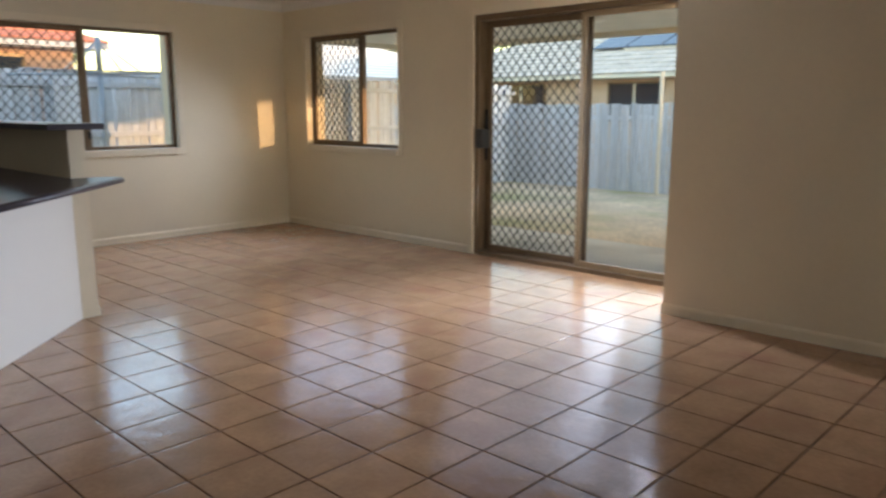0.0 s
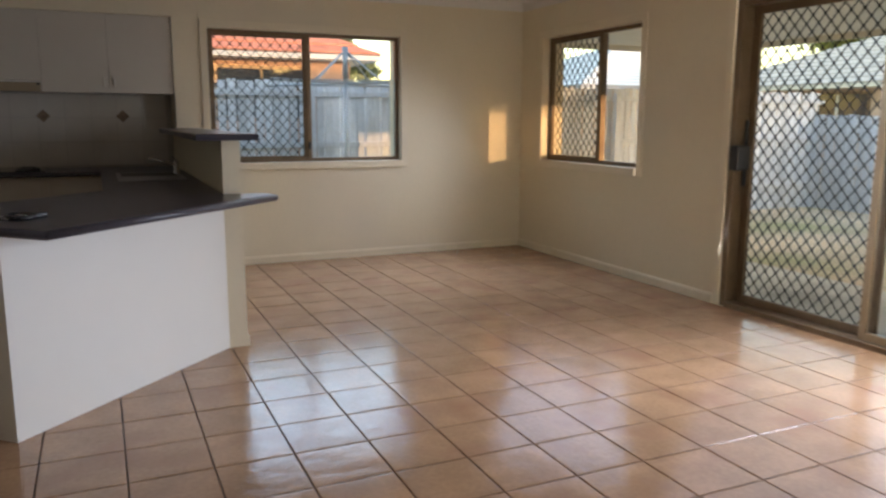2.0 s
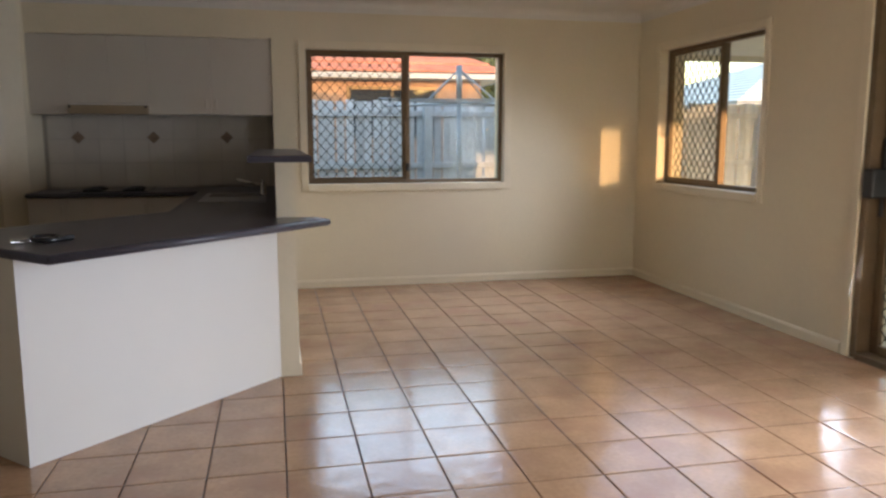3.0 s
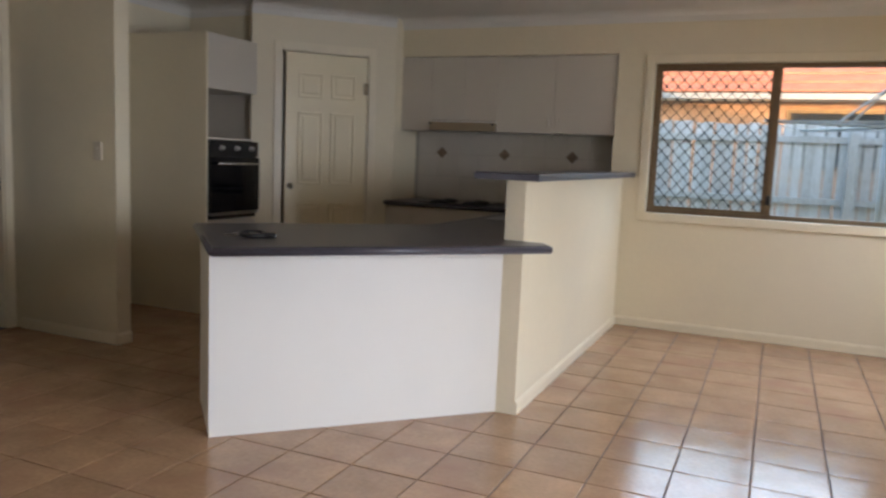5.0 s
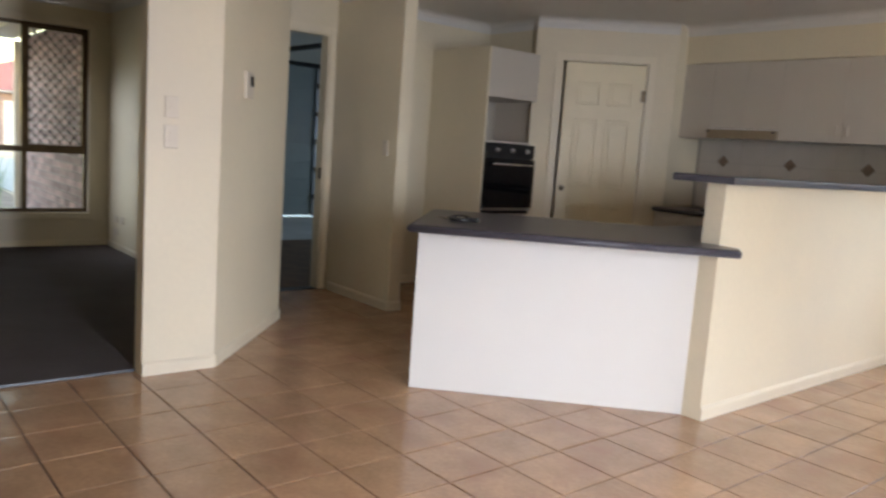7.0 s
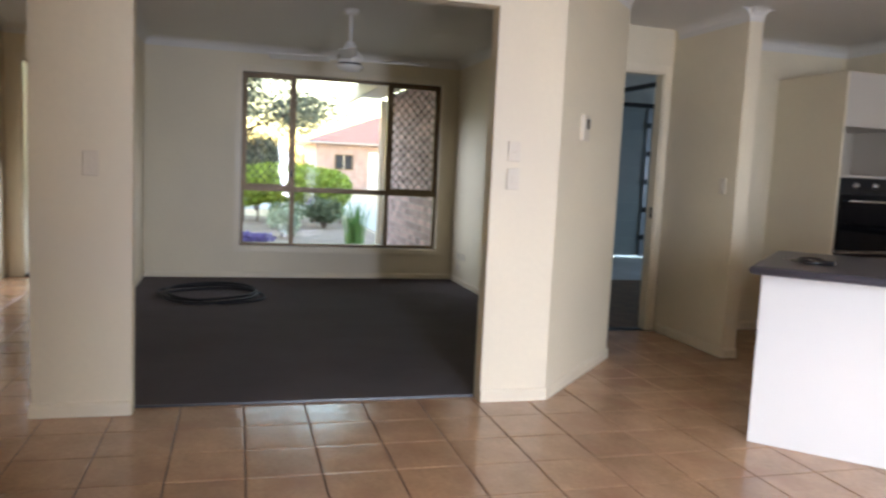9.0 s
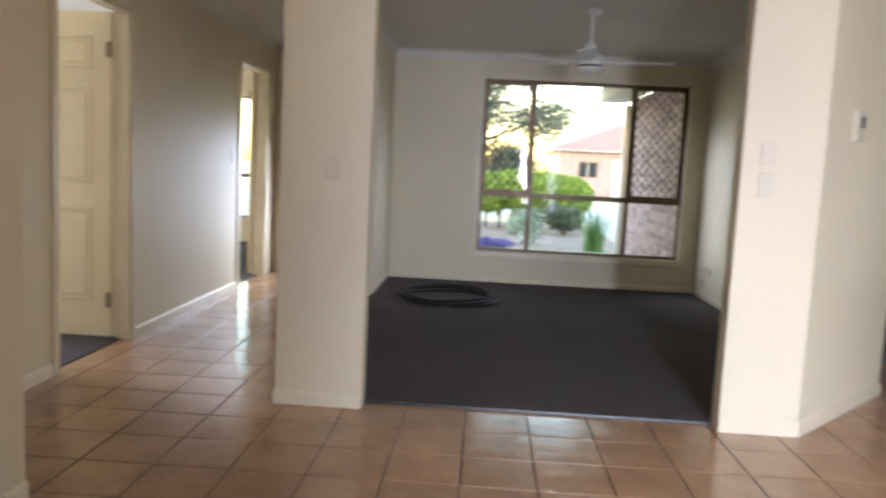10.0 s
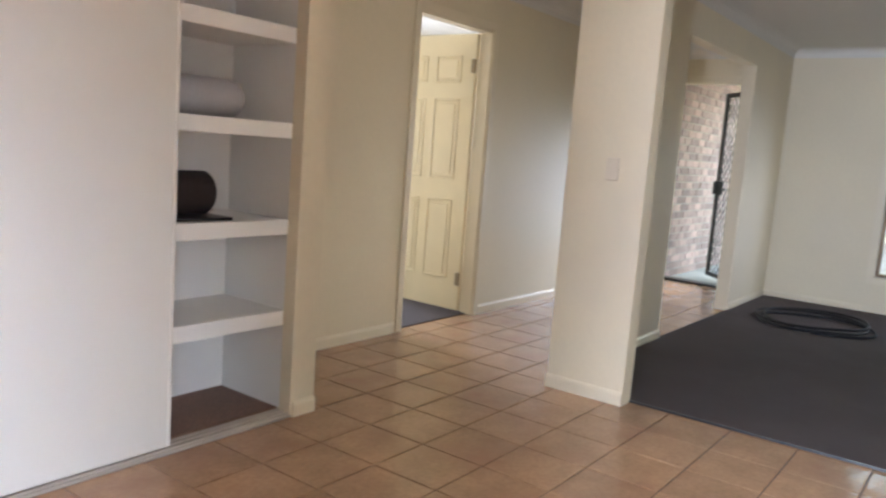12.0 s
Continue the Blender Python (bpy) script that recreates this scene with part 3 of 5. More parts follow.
# bedroom door standing open into the room
c = casing("door_2", pose(-0.25, -0.06, 0, 0, 0, 180), 0.86, 2.11, 0.10, "cream frame of the bedroom doorway")
d = thing("bedroom_door", pose(-1.088, -0.164, 0.012, 0, 0, -91), "open cream six-panel bedroom door", "door", "interior doors")
lf = panel_leaf(d, 0.81, 2.07)
hinge(lf, 0.0, 0.040, 1.84)
hinge(lf, 0.0, 0.045, 0.25)
knob(lf, 0.75, 0.036, 1.0, -1)
c = casing("door_3", pose(-3.27, -0.06, 0, 0, 0, 180), 0.83, 2.11, 0.10, "cream frame of the front bedroom doorway")
d = thing("bedroom_door", pose(-4.062, -0.176, 0.012, 0, 0, -178), "open cream six-panel front bedroom door", "door", "interior doors")
lf = panel_leaf(d, 0.74, 2.07)
hinge(lf, 0.0, 0.040, 1.84)
knob(lf, 0.68, 0.036, 1.0, -1)
# garage doorway
c = casing("door_4", pose(-1.73, 4.66, 0, 0, 0, 90), 0.78, 2.11, 0.11, "cream frame of the garage doorway")
part("threshold", box(0.02, 0.76, 0.0, 0.11, -0.02, 0.004), BLACK, c, "dark rubber threshold strip")
part("strike_plate", box(0.755, 0.761, 0.02, 0.05, 0.93, 1.02), BLACK, c, "dark strike plate")
# entry: frame, timber leaf open inwards, security screen open outwards
c = casing("door_5", pose(XW, 0.09, 0, 0, 0, 90), 0.86, 2.13, 0.14, "cream timber frame of the front door")
part("threshold", box(0.02, 0.84, 0.0, 0.16, -0.02, 0.02), BLACK, c, "dark entry threshold")
d = thing("front_door", pose(XW + 0.03, 0.955, 0.02, 0, 0, 4), "open dark brown timber front door", "door")
lf = part("leaf", box(0, 0.82, -0.02, 0.02, 0, 2.06, bevel=0.003), DARKWOOD, d)
knob(lf, 0.76, -0.02, 1.0, 1, BLACK)
part("deadlock", box(0.815, 0.826, -0.012, 0.012, 1.18, 1.30), BLACK, lf, "black deadlock plate")
d = thing("screen_door", pose(XW - 0.16, 0.93, 0.0, 0, 0, 222), "open black framed security screen door", "screen door")
lf = part("frame", ring(bmesh.new(), 0, 0.82, 0.02, 2.08, -0.015, 0.015, 0.05, 0.003), BLACK, d)
part("security_grille", bars(bmesh.new(), 0.05, 0.77, 0.07, 2.03, 0, 0.088, 0.100, 0.006, 0.006), GRILLE, lf)
part("lock", box(0.765, 0.815, -0.05, 0.05, 0.95, 1.10, bevel=0.01), BLACK, lf, "black lock")
part("lever", box(0.70, 0.80, -0.06, -0.045, 1.0, 1.02, bevel=0.004), BLACK, lf, "black lever handle")

# ---- kitchen ----
solid("bar_wall", box(1.75, 1.85, 5.54, YN - 0.002, -0.02, 1.18), PAINT, "low cream plaster wall behind the kitchen sink", "wall", "structure")
strip("baseboard", (1.85, 5.54), (1.85, YN), [(-o, z) for o, z in SKIRT], TRIM, "narrow cream painted skirting board", "baseboard")
solid("bar_top", prism([(1.61, 5.45), (1.94, 5.45), (1.94, YN - 0.002), (1.61, YN - 0.002)], 1.181, 1.217, 0.010), LAMINATE, "dark grey laminate raised bar top on the low wall", "worktop")
wt = thing("worktop", pose(0, 0, 0), "dark grey laminate kitchen worktop, wrapped round three sides", "worktop")
part("slab", prism([(0.935, 4.355), (2.02, 5.44), (1.96, 5.535), (1.748, 5.535), (1.748, YK - 0.002), (-0.138, YK - 0.002), (-0.138, 7.80), (1.15, 7.80), (1.15, 6.02), (0.21, 5.08)], 0.847, 0.884, 0.010), LAMINATE, wt)
for p, q in (((0.935, 4.355), (2.02, 5.44)), ((0.21, 5.08), (0.935, 4.355)), ((1.15, 6.02), (0.21, 5.08)), ((-0.138, 7.80), (1.15, 7.80))):
    part("nosing", rod(bmesh.new(), (*p, 0.8655), (*q, 0.8655), 0.0155, n=14), LAMINATE, wt, "rounded laminate front edge", True)
pen = thing("kitchen_peninsula", pose(0.757, 4.549, 0, 0, 0, 45), "white panelled slanting kitchen peninsula under the worktop", "cabinet")
part("front_panel", box(0.0, 1.42, 0.0, 0.018, 0.0, 0.846), PANELW, pen, "plain white front panel")
part("end_panel", box(0.0, 0.018, 0.018, 0.56, 0.0, 0.846), PANELW, pen)
part("carcass", box(0.018, 1.15, 0.019, 0.56, 0.10, 0.844), MELAMINE, pen)
part("kickboard", box(0.018, 1.15, 0.10, 0.50, 0.0, 0.10), MELAMINE, pen)


def unit(name, x0, x1, y0, y1, z0, z1, face, label, category, doors=1, group="", handles=True, gap=0.001, hside=1):
    """A cupboard: carcass with door fronts on the face 'south', 'east' or 'west'."""
    u = thing(name, pose(x0, y0, z0), label, category, group)
    w, dp, h = x1 - x0, y1 - y0, z1 - z0
    if face == "south":
        part("carcass", box(0.001, w - 0.001, 0.02, dp, 0, h), MELAMINE, u)
        for i in range(doors):
            a, b = w * i / doors, w * (i + 1) / doors
            dr = part("door", box(a + gap, b - gap, 0, 0.018, gap, h - gap, bevel=0.002), MELAMINE, u)
            if handles:
                hx = b - 0.04 if hside > 0 else a + 0.04
                hz = 0.09 if z0 > 1 else h - 0.10
                part("handle", box(hx - 0.008, hx + 0.008, -0.018, -0.001, hz - 0.04, hz + 0.04, bevel=0.006), MELAMINE, dr, "small white pull")
    else:
        part("carcass", box(0.02, w, 0.001, dp - 0.001, 0, h), MELAMINE, u)
        for i in range(doors):
            a, b = dp * i / doors, dp * (i + 1) / doors
            part("door", box(0, 0.018, a + gap, b - gap, gap, h - gap, bevel=0.002), MELAMINE, u)
    return u


G = "overhead kitchen cupboards"
unit("wall_cupboard", -0.138, 0.15, 8.075, YK, 1.50, 2.128, "south", "white overhead kitchen cupboard on the tiled wall", "cupboard", 1, G, False)
unit("wall_cupboard", 0.15, 0.76, 8.075, YK, 1.59, 2.128, "south", "short white overhead cupboard above the range hood", "cupboard", 2, G, False)
unit("wall_cupboard", 0.76, 1.25, 8.075, YK, 1.50, 2.128, "south", "white overhead kitchen cupboard on the tiled wall", "cupboard", 1, G)
unit("wall_cupboard", 1.25, 1.748, 8.075, YK, 1.50, 2.128, "south", "white overhead kitchen cupboard on the tiled wall", "cupboard", 1, G, hside=-1)
hd = thing("range_hood", pose(0.15, 8.06, 1.50), "tan slide-out range hood under the cupboards", "range hood")
part("body", box(0.004, 0.606, 0.02, 0.33, 0.004, 0.088, bevel=0.004), PLASTICW, hd)
part("visor", box(0.0, 0.61, -0.02, 0.018, 0.0, 0.075, bevel=0.006), VISOR, hd, "tan metal front visor")
part("light_lens", box(0.42, 0.60, -0.024, -0.0205, 0.006, 0.066, bevel=0.001), VISOR, hd, "yellowed plastic light lens")
for x in (0.012, 0.588):
    part("switch", box(x - 0.01, x + 0.01, -0.026, -0.0205, 0.052, 0.07, bevel=0.002), BLACK, hd, "small black button")
G = "base kitchen cupboards"
for a, b in ((-0.138, 0.15), (0.15, 0.76), (0.76, 1.168)):
    unit("base_cupboard", a, b, 7.83, YK, 0.10, 0.844, "south", "white base cupboard under the worktop", "cupboard", 1, G)
unit("sink_cupboard", 1.17, 1.748, 6.30, 7.80, 0.10, 0.844, "west", "white sink cupboard under the worktop", "cupboard", 3, G)
solid("kickboard", box(-0.138, 1.168, 7.88, 7.90, 0.0, 0.10), MELAMINE, "white kickboard below the base cupboards", "kickboard", "structure")
# cooktop on the back worktop
ck = thing("cooktop", pose(0.455, 8.09, 0.885), "dark cooktop set in the worktop with small pan rests", "cooktop")
part("plate", box(-0.29, 0.29, -0.24, 0.24, 0, 0.006, bevel=0.002), BLACKGLASS, ck)
for x in (-0.15, 0.15):
    for y in (-0.12, 0.12):
        bm = lathe([(0.075, 0.0), (0.075, 0.008), (0.05, 0.014), (0.05, 0.018)], 20)
        bm.transform(Matrix.Translation((x, y, 0.006)))
        part("burner", bm, BLACK, ck)
for x in (0.20, 0.24):
    bm = lathe([(0.018, 0.0), (0.016, 0.02)], 14)
    bm.transform(Matrix.Translation((x, -0.18, 0.006)))
    part("dial", bm, BLACK, ck)
# sink and tap
sk = thing("kitchen_sink", pose(1.46, 7.05, 0.885), "stainless steel sink with drainer set in the worktop", "sink")
part("rim", ring(bmesh.new(), -0.22, 0.22, -0.42, 0.42, 0, 0.004, 0.03), STEEL, sk).matrix_local = pose(0, 0, 0.002, 90)
part("drainer", box(-0.19, 0.19, -0.39, 0.02, 0.0, 0.0035), STEEL, sk)
# no hollow bowl: a flat black sheet carries its shade as colour
part("bowl", box(-0.19, 0.19, 0.03, 0.39, 0.0, 0.002), BLACK, sk, "flat black sheet painted as the bowl's shade")
tp_ = thing("mixer_tap", pose(1.66, 7.25, 0.885), "chrome kitchen mixer tap behind the sink", "tap")
bm = lathe([(0.026, 0), (0.026, 0.01), (0.019, 0.02), (0.019, 0.09), (0.012, 0.10)], 18)
part("body", bm, CHROME, tp_, "", True)
part("spout", rod(bmesh.new(), (0, 0, 0.07), (-0.19, 0.0, 0.12), 0.010), CHROME, tp_, "", True)
part("lever", rod(bmesh.new(), (0, 0, 0.10), (-0.02, 0.07, 0.125), 0.006), CHROME, tp_, "", True)

# oven tower
tw = thing("oven_tower", pose(-0.97, 6.53, 0), "tall white oven cabinet with an open shelf space", "cabinet")
HT = 2.125
part("side_panel", box(-0.76, 0.0, -0.018, 0.0, 0, HT), PAINT, tw, "cream painted outer side panel")
part("side_panel", box(-0.60, 0.0, 0.63, 0.648, 0, HT), MELAMINE, tw)
part("back_panel", box(-0.60, -0.585, 0.0, 0.63, 0, HT), MELAMINE, tw)
for z in (0.10, 0.70, 1.335, 1.715, HT - 0.018):
    part("shelf", box(-0.585, -0.02, 0.0, 0.63, z, z + 0.018), MELAMINE, tw)
dr = part("door", box(-0.018, 0.0, 0.002, 0.628, 1.715, HT - 0.002, bevel=0.002), MELAMINE, tw, "white upper door")
dr = part("door", box(-0.018, 0.0, 0.002, 0.628, 0.10, 0.70, bevel=0.002), MELAMINE, tw, "white lower door")
part("kickboard", box(-0.06, -0.04, 0.0, 0.63, 0.0, 0.10), MELAMINE, tw)
ov = thing("wall_oven", pose(-0.97, 6.545, 0.725), "black built-in wall oven with a metal bar handle", "oven")
part("body", box(-0.55, -0.002, 0.0, 0.60, 0.0, 0.605), BLACK, ov)
part("control_panel", box(-0.002, 0.012, 0.0, 0.60, 0.485, 0.605, bevel=0.002), BLACK, ov)
dr = part("door", box(-0.002, 0.02, 0.0, 0.60, 0.055, 0.478, bevel=0.003), BLACKGLASS, ov, "black glass oven door")
bm = rod(bmesh.new(), (0.05, 0.05, 0.43), (0.05, 0.55, 0.43), 0.009)
for y in (0.07, 0.53):
    rod(bm, (0.02, y, 0.43), (0.05, y, 0.43), 0.007)
part("handle", bm, CHROME, dr, "brushed metal bar handle", True)
part("lower_trim", box(-0.002, 0.014, 0.0, 0.60, 0.03, 0.05), STEEL, ov, "steel trim strip")
for y in (0.12, 0.30, 0.48):
    bm = lathe([(0.022, 0), (0.022, 0.006), (0.017, 0.008), (0.015, 0.026)], 16)
    bm.transform(pose(0.012, y, 0.55, 0, 90, 0))
    part("dial", bm, STEEL, ov, "round metal dial", True)

# keys lying on the worktop
ky = thing("key_bunch", pose(0.82, 4.765, 0.885, 0, 0, 35), "bunch of keys with dark fobs on the worktop", "keys")


def loop_bm(cx, cy, cz, r, thick, tilt):
    """A closed round cord loop."""
    bm = bmesh.new()
    pts = [(cx + r * math.cos(k * 0.3927), cy + r * 0.8 * math.sin(k * 0.3927), cz + tilt * (1 + math.sin(k * 0.3927))) for k in range(16)]
    for a, b in zip(pts, pts[1:] + pts[:1]):
        rod(bm, a, b, thick, thick, n=7)
    return bm


part("lanyard", loop_bm(0.0, 0.0, 0.008, 0.055, 0.008, 0.006), BLACK, ky, "black cord loop")
part("key_ring", loop_bm(-0.065, 0.01, 0.006, 0.022, 0.003, 0.004), CHROME, ky, "steel split ring")
part("fob", box(0.035, 0.105, -0.026, 0.014, 0.0, 0.022, bevel=0.006), BLACK, ky, "black plastic fob")
part("fob", box(-0.045, 0.015, -0.018, 0.018, 0.0, 0.017, bevel=0.005), BLACK, ky, "black plastic fob")
for k in range(3):
    bm = box(-0.012, 0.012, -0.012, 0.012, 0, 0.0025, bevel=0.0008)
    bm2 = box(0.012, 0.048, -0.004, 0.004, 0, 0.0025)
    tmp = bpy.data.meshes.new("blade")
    bm2.to_mesh(tmp)
    bm.from_mesh(tmp)
    bm.transform(pose(-0.085, 0.01, 0.001 + 0.004 * k, 0, -3, 150 + 40 * k))
    part("key", bm, CHROME, ky)
bm = bmesh.new()
for i in range(20):
    a, b = 2 * math.pi * i / 20, 2 * math.pi * (i + 1) / 20
    rod(bm, (0.02 * math.cos(a), 0.02 * math.sin(a), 0.016), (0.02 * math.cos(b), 0.02 * math.sin(b), 0.016), 0.002, n=6, caps=False)
part("split_ring", bm, CHROME, ky)

# ---- switches, thermostat, power points ----
def plate(name, m, w, h, label, category, rockers=1, group=""):
    s = thing(name, m, label, category, group)
    part("plate", box(-w / 2, w / 2, -0.009, 0, -h / 2, h / 2, bevel=0.004), PLATE, s)
    for i in range(rockers):
        z = (i - (rockers - 1) / 2) * 0.03
        part("rocker", box(-0.007, 0.007, -0.013, -0.009, z - 0.011, z + 0.011, bevel=0.002), PLATE, s)
    return s


plate("light_switch", pose(0.0, 3.54, 1.36, 0, 0, 90), 0.07, 0.105, "white wall switch plate with a small indicator", "switch", 1, "wall switches")
plate("light_switch", pose(0.0, 3.54, 1.215, 0, 0, 90), 0.07, 0.115, "white two-rocker wall switch plate", "switch", 2, "wall switches")
plate("light_switch", pose(0.0, 1.475, 1.20, 0, 0, 90), 0.07, 0.115, "white two-rocker wall switch plate", "switch", 2, "wall switches")
plate("light_switch", pose(-0.945, 5.50, 1.225), 0.07, 0.115, "white wall switch plate near the wall end", "switch", 2, "wall switches")
plate("light_switch", pose(-3.08, -0.06, 1.228, 0, 0, 180), 0.075, 0.12, "grey wall switch plate in the hall", "switch", 2, "wall switches")
th = thing("thermostat", THERMO @ pose(0.38, 0, 1.525), "white wall controller with a small dark display", "thermostat")
part("case", box(-0.06, 0.06, -0.022, 0, -0.075, 0.075, bevel=0.006), PLATE, th)
part("display", box(-0.005, 0.046, -0.0235, -0.0215, -0.005, 0.052), BLACK, th, "dark display window")
for x, z in ((-4.17, 0.31), (-3.98, 0.315), (-4.17, 0.18)):
    plate("power_point", pose(x, 4.50, z), 0.11, 0.07, "white power outlet low on the wall", "power outlet", 1, "outlets by the window")

# ---- ceiling fan and lamp ----
fan = thing("ceiling_fan", pose(-2.23, 2.96, CEIL), "white ceiling fan with a short rod in the carpeted room", "ceiling fan")
part("canopy", lathe([(0.065, 0.0), (0.06, -0.03), (0.02, -0.05)][::-1], 22), PLASTICW, fan, "", True)
part("rod", rod(bmesh.new(), (0, 0, -0.27), (0, 0, -0.045), 0.013), PLASTICW, fan)
part("motor", lathe([(0.085, -0.41), (0.10, -0.385), (0.10, -0.355), (0.055, -0.31), (0.045, -0.27), (0.03, -0.245)], 26), PLASTICW, fan, "white rounded motor housing", True)
part("collar", lathe([(0.088, -0.425), (0.088, -0.41)], 26), BLACK, fan, "dark gap ring under the motor")
part("bowl", lathe([(0.02, -0.475), (0.07, -0.465), (0.105, -0.44), (0.11, -0.425)], 26), PLASTICW, fan, "white rounded bowl under the motor", True)
for i in range(4):
    bm = box(0.16, 0.62, -0.062, 0.062, -0.004, 0.004, bevel=0.003)
    bm.transform(pose(0, 0, -0.385, 12))
    bx(bm, 0.09, 0.20, -0.018, 0.018, -0.388, -0.380)
    bm.transform(Matrix.Rotation(radians(80 + 90 * i), 4, "Z"))
    part("blade", bm, PLASTICW, fan)
lamp = thing("ceiling_light", pose(0.66, 6.72, CEIL), "round frosted oyster ceiling light, switched off", "ceiling light")
part("base", lathe([(0.16, -0.02), (0.165, 0.0)], 28), PLASTICW, lamp)
part("shade", lathe([(0.03, -0.095), (0.09, -0.085), (0.135, -0.06), (0.155, -0.021)], 28), FROST, lamp, "frosted glass dome", True)

# ---- linen cupboard ----
lc = thing("linen_cupboard", pose(1.345, 0.17, 0), "half-open built-in linen cupboard with white shelves", "cupboard", kind="structure")
for z in (0.41, 0.815, 1.232, 1.632, 2.0):
    part("shelf", box(0.0045, 1.60, 0.0, 0.43, z, z + 0.065, bevel=0.002), SHELFW, lc, "thick white shelf")
part("base", box(0.0, 1.60, 0.0, 0.40, -0.005, 0.022), BOARD, lc, "bare brown cupboard floor")
part("side_lining", box(0.0, 0.004, 0.0, 0.43, 0.022, 2.08), SHELFW, lc, "white painted cupboard side")
part("jamb_lining", box(0.0, 0.012, 0.43, 0.50, 0.0, 2.08), TRIM, lc)
bm = bmesh.new()
bx(bm, 0.0, 1.60, 0.415, 0.50, 0.0, 0.012)
for y in (0.42, 0.45, 0.485):
    bx(bm, 0.0, 1.60, y, y + 0.006, 0.012, 0.022)
part("floor_track", bm, SILVERAL, lc, "pale metal sliding door track")
part("wall_trim", box(1.60, 1.605, 0.0, 0.43, 0.0, 2.08), MELAMINE, lc)
d = thing("cupboard_door", pose(1.945, 0.632, 0.024), "white sliding cupboard door, pushed half across", "sliding door")
part("panel", box(0.015, 0.985, 0.0, 0.016, 0.0, 2.04), PANELW, d)
part("stile", box(0.0, 0.015, -0.004, 0.02, 0.0, 2.04, bevel=0.002), PLASTICW, d)
part("stile", box(0.985, 1.0, -0.004, 0.02, 0.0, 2.04, bevel=0.002), PLASTICW, d)


def rolled(name, m, r, length, material, label, core=None, flat=0.0):
    o = thing(name, m, label, "roll")
    bm = bmesh.new()
    n = 40
    prof = [(0.0, r * 0.9), (0.012, r), (length - 0.012, r), (length, r * 0.9)]
    rings = []
    for x, rr in prof:
        rings.append([bm.verts.new((x, rr * math.cos(2 * math.pi * i / n) * (1 + flat), r + rr * math.sin(2 * math.pi * i / n))) for i in range(n)])
    for a, b in zip(rings, rings[1:]):
        for i in range(n):
            bm.faces.new((a[i], a[(i + 1) % n], b[(i + 1) % n], b[i]))
    bm.faces.new(rings[0])
    bm.faces.new(list(reversed(rings[-1])))
    part("roll", bm, material, o, "", True)
    bm = bmesh.new()
    for k in range(1, 4):
        q = r * 0.9 * k / 4
        for i in range(24):
            a, b = 2 * math.pi * i / 24, 2 * math.pi * (i + 1) / 24
            rod(bm, (-0.001, q * math.cos(a) * (1 + flat), r + q * math.sin(a)), (-0.001, q * math.cos(b) * (1 + flat), r + q * math.sin(b)), 0.002, n=5, caps=False)
    part("layers", bm, material, o)
    return o


rolled("fabric_roll", pose(1.55, 0.42, 1.297), 0.080, 0.6, FABRICG, "pale grey rolled fabric on a cupboard shelf", flat=0.35)
rolled("dark_roll", pose(1.645, 0.40, 0.893), 0.090, 0.5, DARKCLOTH, "dark brown rolled mat on a cupboard shelf")
solid("board_offcut", box(1.62, 2.2, 0.25, 0.56, 0.881, 0.893, bevel=0.002), BLACK, "thin dark board under the rolled mat", "board")

# ---- hose coil on the carpet ----
def tube(name, pts, r, material, label, category):
    cu = bpy.data.curves.new(name, "CURVE")
    cu.dimensions, cu.bevel_depth, cu.bevel_resolution = "3D", r, 3
    sp = cu.splines.new("POLY")
    sp.points.add(len(pts) - 1)
    for p, co in zip(sp.points, pts):
        p.co = (*co, 1)
    cu.materials.append(material)
    return tagged(new(name, cu), label, category)


pts = []
for i in range(150):
    w = i * 0.125
    rr = 0.42 + 0.02 * math.sin(1.7 * w) + 0.012 * (i / 50)
    pts.append((-3.26 + rr * math.cos(w) + 0.07 * math.sin(0.36 * w), 1.93 + rr * math.sin(w) * 0.95 + 0.05 * math.cos(0.29 * w), 0.026 + 0.016 * (w / 6.28) * 0.8 + 0.004 * math.sin(3 * w)))
tube("hose_coil", pts, 0.012, RUBBER, "black hose lying coiled on the carpet", "hose")

# ---- floors ----
solid("floor", box(-4.6, XE, -0.16, YK, -0.12, -0.006), GROUT, "terracotta tiled floor with dark grout joints", "floor", "structure")
solid("carpet", prism([(-0.105, 1.21), (-0.105, 3.77), (-0.86, 4.499), (XW, 4.499), (XW, 1.21)], -0.005, 0.012), CARPET, "dark charcoal carpet over the whole room", "carpet", "structure")
solid("carpet_bedroom", box(-7.10, 0.30, -3.60, -0.115, -0.06, 0.006), CARPET, "dark bedroom carpet", "carpet", "structure")
strip("carpet_trim", (-0.100, 1.655), (-0.100, 3.42), [(-0.006, 0.0), (0.012, 0.0), (0.008, 0.010), (-0.004, 0.012)], BLACK, "thin dark carpet edge strip", "trim")
solid("garage_floor", box(-7.46, -1.79, 4.6, 10.4, -0.12, -0.03), GARFLOOR, "smooth grey garage concrete floor", "floor", "structure")

